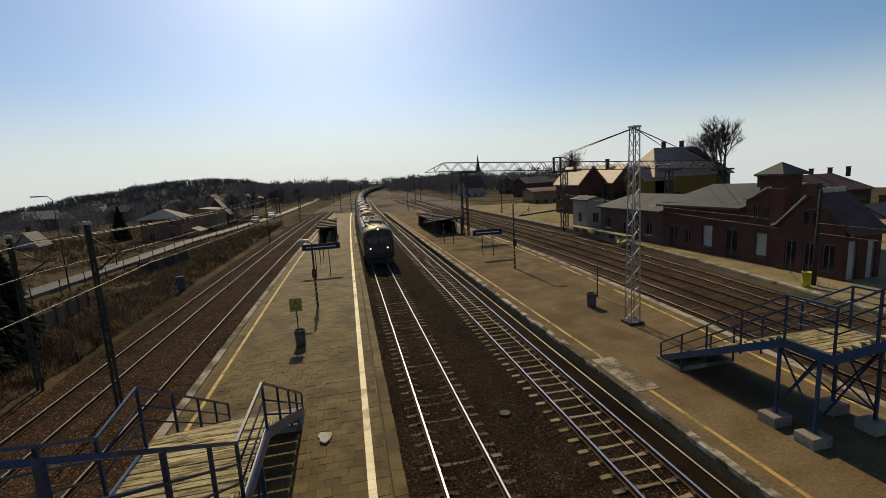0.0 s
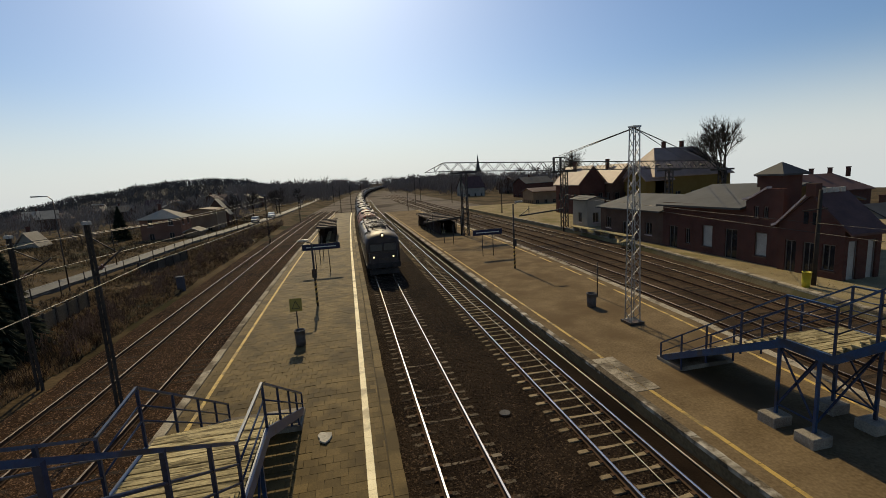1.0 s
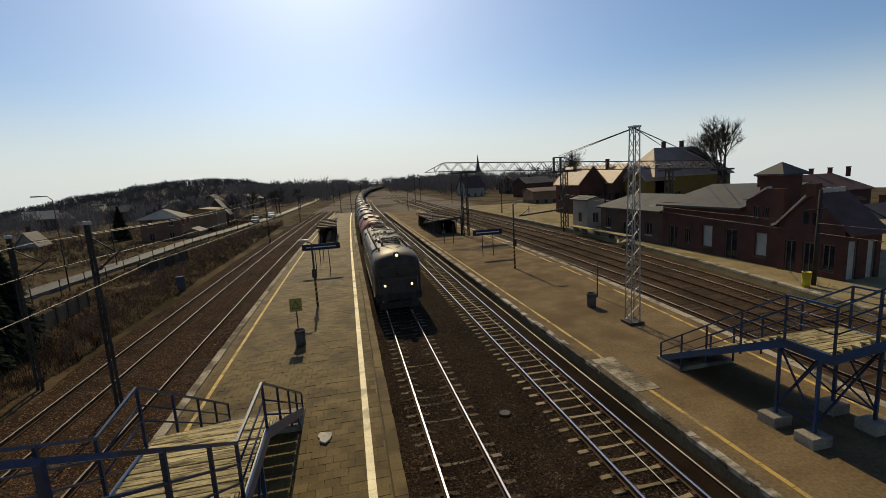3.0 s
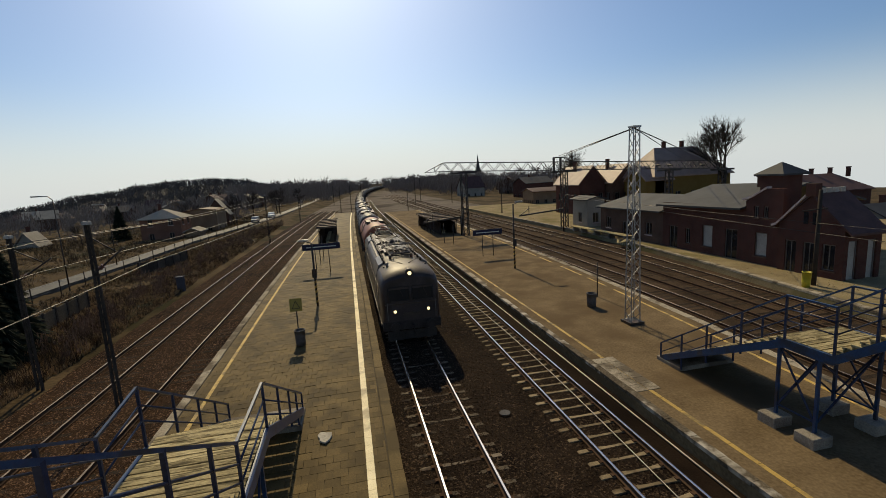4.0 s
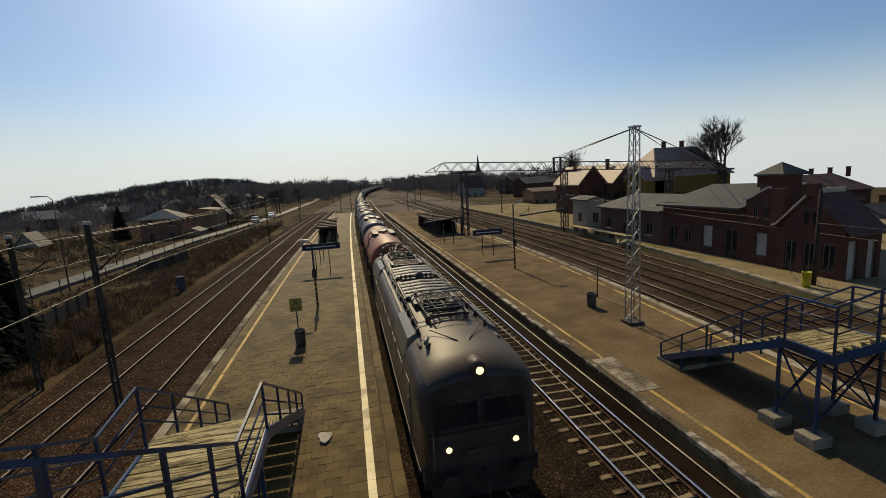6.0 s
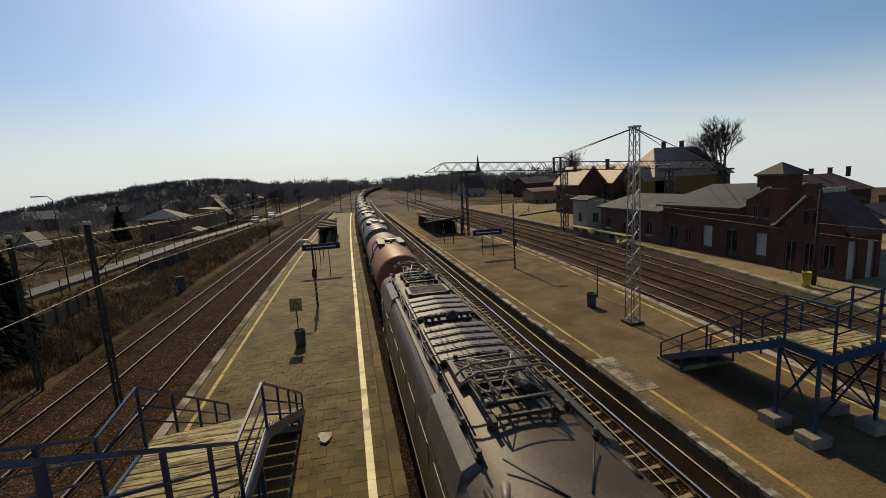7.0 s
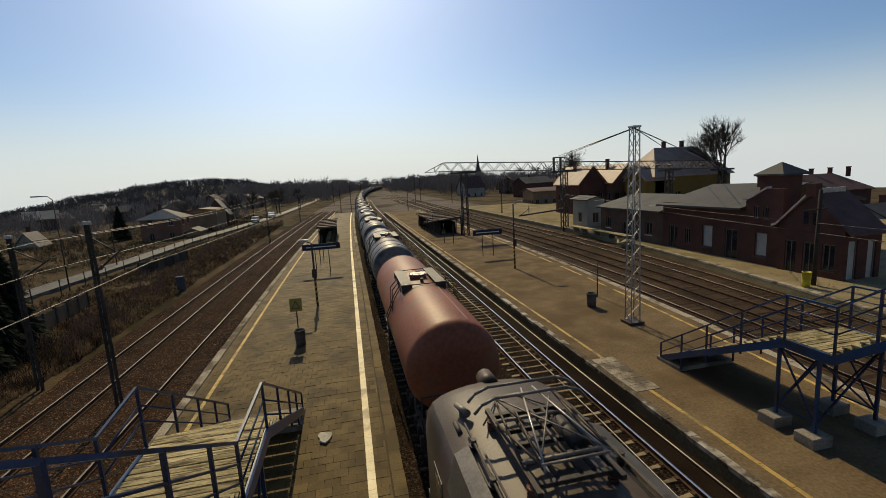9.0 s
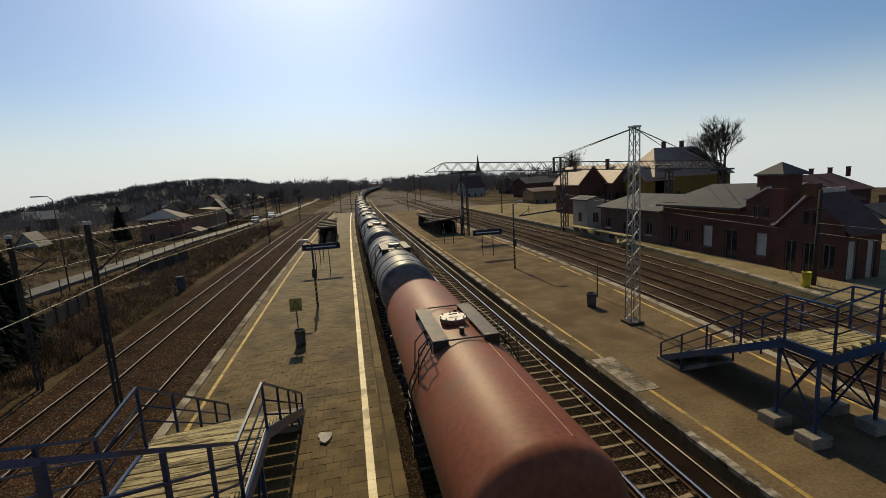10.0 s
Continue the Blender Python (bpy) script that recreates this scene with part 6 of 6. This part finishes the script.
WHITECAR = mat("white_car_paint", (0.5, 0.5, 0.5), (0.6, 0.6, 0.6), 0.3, bump=0, spec=0.6)
GREYCAR = mat("grey_car_paint", (0.12, 0.12, 0.13), (0.18, 0.18, 0.19), 0.3, bump=0, spec=0.6)
car(-26.2, 122, 6, GREYCAR, "grey car on the dusty lane")
car(-24.7, 138, 4, WHITECAR, "white car on the dusty lane")


# ---- vegetation ----
BARK = mat("dark_bark", (0.03, 0.024, 0.018), (0.075, 0.06, 0.046), 0.9, grain=20, blotch=2)
TWIG = mat("bare_twigs", (0.035, 0.028, 0.022), (0.075, 0.06, 0.046), 0.9, grain=6, blotch=0.5, vary=0.35, island=True)
NEEDLE = mat("dark_conifer_needles", (0.008, 0.0112, 0.0072), (0.0224, 0.0272, 0.016), 0.8, grain=8, blotch=1, vary=0.4, island=True)
GRASS = mat("dry_grass", (0.25, 0.165, 0.075), (0.47, 0.33, 0.165), 0.9, grain=6, blotch=0.5, vary=0.45, island=True)
BRUSH = mat("reddish_brush", (0.1, 0.066, 0.043), (0.24, 0.165, 0.11), 0.9, grain=6, blotch=0.5, bump=0, vary=0.4, island=True)
SCRUB = mat("brown_scrub", (0.0585, 0.04, 0.022), (0.13, 0.0912, 0.0495), 0.9, grain=6, blotch=0.5, vary=0.4, island=True)


def bare_tree(x, y, z, h, seed, label, depth=6, spread=0.5):
    """Leafless tree: tapered trunk, limbs that fork again and again."""
    r_ = random.Random(seed)
    t = thing("tree", label, "tree")
    trunk, crown = B(), B()
    def grow(p, d, length, r, n):
        q = p + d * length
        tube(trunk if n >= depth - 1 else crown, p, q, r, 6 if n >= depth - 1 else 3, r2=r * 0.68)
        if n == 0:
            return
        for k in range(4):
            a = r_.uniform(0, 6.283)
            s = spread * (0.5 if k == 0 else r_.uniform(1.0, 2.2))
            e = (d + Vector((math.cos(a) * s, math.sin(a) * s, r_.uniform(0.0, 0.4)))).normalized()
            along = length * (0.74 if k == 0 else r_.uniform(0.6, 0.9)) * (0.52 if n == depth else 1)
            grow(q if k == 0 else q - d * length * r_.uniform(0, 0.3 if n == depth else 0.6), e, along, r * (0.7 if k == 0 else 0.5), n - 1)
    grow(Vector((x, y, z)), Vector((r_.uniform(-0.04, 0.04), 0, 1)).normalized(), h * 0.45, h * 0.02, depth)
    part("trunk", trunk, BARK, t)
    part("crown", crown, TWIG, t, "leafless crown of fine twigs")
    return t


def conifer(x, y, z, h, w, seed):
    r_ = random.Random(seed)
    t = thing("conifer", "dark evergreen conifer with dense drooping boughs", "tree")
    part("trunk", tube(B(), (x, y, z - 0.2), (x, y, z + h * 0.95), 0.14, 8, r2=0.03), BARK, t)
    V, F = [], []
    for i in range(1500):
        f = r_.random() ** 0.8
        rad = w * (1 - f) * r_.uniform(0.35, 1.05) + 0.05
        a = r_.uniform(0, 6.283)
        c = Vector((x + math.cos(a) * rad, y + math.sin(a) * rad, z + 0.3 + f * (h - 0.3)))
        s = 0.16 + 0.26 * (1 - f)
        o = Vector((math.cos(a), math.sin(a), -0.5)) * s
        sd = Vector((-math.sin(a), math.cos(a), 0.2 * r_.uniform(-1, 1))) * s * 0.45
        n = len(V)
        V += [tuple(c - o), tuple(c + sd), tuple(c + o * 1.2), tuple(c - sd), tuple(c + Vector((0, 0, s * 0.35)))]
        F += [(n, n + 1, n + 4), (n + 1, n + 2, n + 4), (n + 2, n + 3, n + 4), (n + 3, n, n + 4), (n, n + 3, n + 2, n + 1)]
    me = bpy.data.meshes.new("crown")
    me.from_pydata(V, [], F)
    me.materials.append(NEEDLE)
    ob = new("crown", me)
    ob.parent = t


bare_tree(57.4, 61, -0.5, 16.2, 4, "tall leafless tree beside the ochre house", 6, 0.42)
bare_tree(47, 90, -0.5, 13.5, 9, "leafless tree behind the brick houses", 6)
conifer(-47.5, 100, -1.2, 7.6, 2.0, 3)
conifer(-20.9, 27.2, -0.5, 6.9, 1.6, 5)
conifer(-20.4, 25.2, -0.5, 5.6, 1.5, 6)
conifer(-19.9, 23.2, -0.5, 4.4, 1.3, 8)
for i, (x, y, h) in enumerate(((-40, 118, 8), (-30, 140, 9), (-24, 150, 10), (-27, 165, 9), (-33, 128, 8), (-20, 175, 9), (-44, 108, 7), (-57, 120, 8), (-38, 150, 9), (-52, 95, 5))):
    bare_tree(x, y, land(x, y) - 0.3, h, 40 + i, "leafless tree among the houses by the lane", 5, 0.55)


def tufts(name, count, place, size, m, label, seed, blades=5):
    """Tufts of stalks: thin upright three-sided blades, all in one mesh."""
    rg = random.Random(seed)
    V, F = [], []
    for _ in range(count):
        x, y, z, k = place(rg)
        for b in range(blades):
            a = rg.uniform(0, 6.283)
            h = size * k * rg.uniform(0.5, 1.3)
            lean = rg.uniform(0.1, 0.75) * h
            w = 0.018 + 0.02 * h
            bx, by = x + rg.uniform(-0.12, 0.12) * size * 2, y + rg.uniform(-0.12, 0.12) * size * 2
            n = len(V)
            V += [(bx - w * math.sin(a), by + w * math.cos(a), z - 0.03), (bx + w * math.sin(a), by - w * math.cos(a), z - 0.03), (bx + w * math.cos(a), by + w * math.sin(a), z - 0.03),
                  (bx + math.cos(a) * lean, by + math.sin(a) * lean, z + h)]
            F += [(n, n + 1, n + 3), (n + 1, n + 2, n + 3), (n + 2, n, n + 3)]
    me = bpy.data.meshes.new(name)
    me.from_pydata(V, [], F)
    me.materials.append(m)
    tagged(new(name, me), label, "vegetation", kind="stuff")


def bank(rg):
    y = 14 + 90 * rg.random() ** 1.6
    x = -17.0 - 12 * rg.random() ** 1.2
    if abs(x - road_x(y)) < 2.2:
        x = -17.5
    return x, y, land(x, y), 0.5 + noise.noise((x * 0.2, y * 0.2, 7)) + 0.3


tufts("dry_grass", 34000, bank, 0.2, GRASS, "dry straw-coloured grass on the embankment", 1)
tufts("scrub", 5000, bank, 0.42, SCRUB, "brown leafless scrub on the embankment", 2, blades=7)


def brush():
    rb = random.Random(31)
    out = []
    for _ in range(420):
        y = 22 + 85 * rb.random() ** 1.3
        x = -17.2 - 7.5 * rb.random()
        if noise.noise((x * 0.22, y * 0.12, 11)) > -0.02 and abs(x - road_x(y)) > 3 and math.hypot(x + 17.1, y - 40.8) > 1.5:
            out.append((x, y, land(x, y) - 0.15, rb.uniform(0.5, 1.5)))
    return out


def field(rg):
    y = 35 + 120 * rg.random()
    x = road_x(y) - 2.2 - 45 * rg.random()
    return x, y, land(x, y), 0.5 + noise.noise((x * 0.1, y * 0.1, 4))


tufts("field_grass", 9000, field, 0.45, GRASS, "tall dry grass in the fields beyond the lane", 4)
tufts("field_scrub", 6000, field, 0.9, SCRUB, "brown scrub and brambles beyond the lane", 5, blades=7)


def yard(rg):
    y = 10 + 70 * rg.random() ** 1.3
    x = edge_st(y) + 0.4 + rg.random() * 3.5
    return x, y, PH, 1


tufts("yard_grass", 900, yard, 0.05, GRASS, "short dry grass on the station forecourt", 3)


def woods(name, spots, label, m, seed, per=26, fine=0.11, tall=2.6):
    """Far trees as upright clumps of many twig shards with an uneven outline."""
    rg = np.random.default_rng(seed)
    sp = np.repeat(np.array(spots, float), per, axis=0)
    n = len(sp)
    f, h = rg.random(n), sp[:, 3]
    w = h * 0.34 * (1.1 - np.abs(f - 0.45))
    c = np.stack([sp[:, 0] + rg.normal(0, 1, n) * w * 0.5, sp[:, 1] + rg.normal(0, 1, n) * w * 0.5, sp[:, 2] + h * (0.12 + 0.88 * f)], 1)
    s = h * rg.uniform(0.45, 1.1, n) * fine
    V = (c[:, None, :] + rg.normal(0, 1, (n, 4, 3)) * s[:, None, None] * np.array((0.6, 0.6, tall))).reshape(-1, 3).tolist()
    F = (np.array([(0, 1, 2), (0, 2, 3), (0, 3, 1), (1, 3, 2)])[None] + 4 * np.arange(n)[:, None, None]).reshape(-1, 3).tolist()
    me = bpy.data.meshes.new(name)
    me.from_pydata(V, [], F)
    me.materials.append(m)
    tagged(new(name, me), label, "woods", kind="stuff")


woods("brushwood", brush(), "tangled leafless brushwood on the embankment", BRUSH, 9, 110, 0.03, 3.5)
# far trees and hillside: base colours lightened to stand in for aerial haze
FARWOOD = mat("hazed_winter_wood", (0.15, 0.128, 0.11), (0.24, 0.205, 0.175), 0.95, grain=0.2, blotch=0.02, bump=0, vary=0.2, island=True)
FARHILL = mat("hazed_wooded_hillside", (0.06, 0.056, 0.05), (0.085, 0.08, 0.07), 0.95, grain=0.15, blotch=0.012)


# the hill's trees likewise carry some distance haze in their colour
HILLWOOD = mat("hazed_hill_wood", (0.085, 0.078, 0.072), (0.125, 0.115, 0.106), 0.95, grain=0.2, blotch=0.02, bump=0, vary=0.12, island=True)


def hill_z(u):
    """Skyline height over the way x at 900 m."""
    pts = ((-1100, -60), (-800, -36), (-584, -8), (-541, -2), (-459, 13), (-412, 16), (-368, 25), (-315, 29), (-256, 31), (-185, 26), (-146, 15), (-90, 5), (-20, 0))
    for (a, za), (b, zb) in zip(pts, pts[1:]):
        if u <= b:
            f = max(0, (u - a) / (b - a))
            f = f * f * (3 - 2 * f)
            return za + (zb - za) * f
    return 0


bm = B()
loft(bm, [[(u * s, 900 * s, (land(u * s, 900 * s) - 4) * (1 - f) + (hill_z(u) - 8) * f) for u in range(-1100, -10, 20)] for s, f in ((0.5, 0.0), (0.62, 0.25), (0.75, 0.55), (0.88, 0.85), (1.0, 1.0), (1.25, 0.9), (1.6, 0.0))], closed=False)
tagged(part("hill", bm, FARHILL), "long wooded hill on the horizon", "hill", kind="structure")
rg0 = random.Random(12)
spots = []
for i in range(2600):
    u = rg0.uniform(-800, -60)
    s, f = rg0.choice(((0.62, 0.25), (0.75, 0.55), (0.88, 0.85), (0.95, 0.94), (1.0, 1.0), (1.0, 1.0)))
    spots.append((u * s, 900 * s + rg0.uniform(-8, 8), (land(u * s, 900 * s) - 4) * (1 - f) + (hill_z(u) - 8) * f - 1, rg0.uniform(8, 13)))
woods("hill_woods", spots, "dense leafless woods covering the hill", HILLWOOD, 5, 44, 0.045)
spots = []
for i in range(2400):
    a = rg0.uniform(-0.24, 0.7)
    r = rg0.uniform(220, 640)
    x, y = r * math.sin(a), r * math.cos(a)
    if abs(x - way1(y)) < 16 or (-10 < x - way1(y) < 40 and y < 300):
        continue
    spots.append((x, y, land(x, y), rg0.uniform(6, 13)))
for i in range(260):
    u = rg0.uniform(-90, 130)
    y = rg0.uniform(520, 700)
    spots.append((u, y, land(u, y), rg0.uniform(9, 15)))
for i in range(420):
    a = rg0.uniform(-0.66, -0.13)
    r = rg0.uniform(120, 420)
    x, y = r * math.sin(a), r * math.cos(a)
    if abs(x - road_x(y)) < 6:
        continue
    spots.append((x, y, land(x, y), rg0.uniform(3.5, 8)))
woods("far_trees", spots, "leafless trees and hedges across the plain", FARWOOD, 6, 170, 0.02, 3.4)


# ---- movement ----
def on_track(y):
    """Pose of a vehicle whose front stands at y on the main track."""
    a = math.atan((way1(y + 12) - way1(y + 2)) / 10)
    return Matrix.Translation((way1(y) + 0.05, y, 0)) @ Matrix.Rotation(-a, 4, "Z")


def motions():
    times = [i * 0.5 for i in range(21)]
    walk(LOCO, [(t, on_track(front(t))) for t in times])
    for k, w in enumerate(WAGONS):
        walk(w, [(t, on_track(front(t) + 20.7 + k * PITCH)) for t in times])
    for w, y in WHEELS:
        place = Matrix.Translation(w.location)
        walk(w, [(i * 0.1, place @ Matrix.Rotation((front(0) - front(i * 0.1)) / 0.46, 4, "X")) for i in range(101)])


motions()
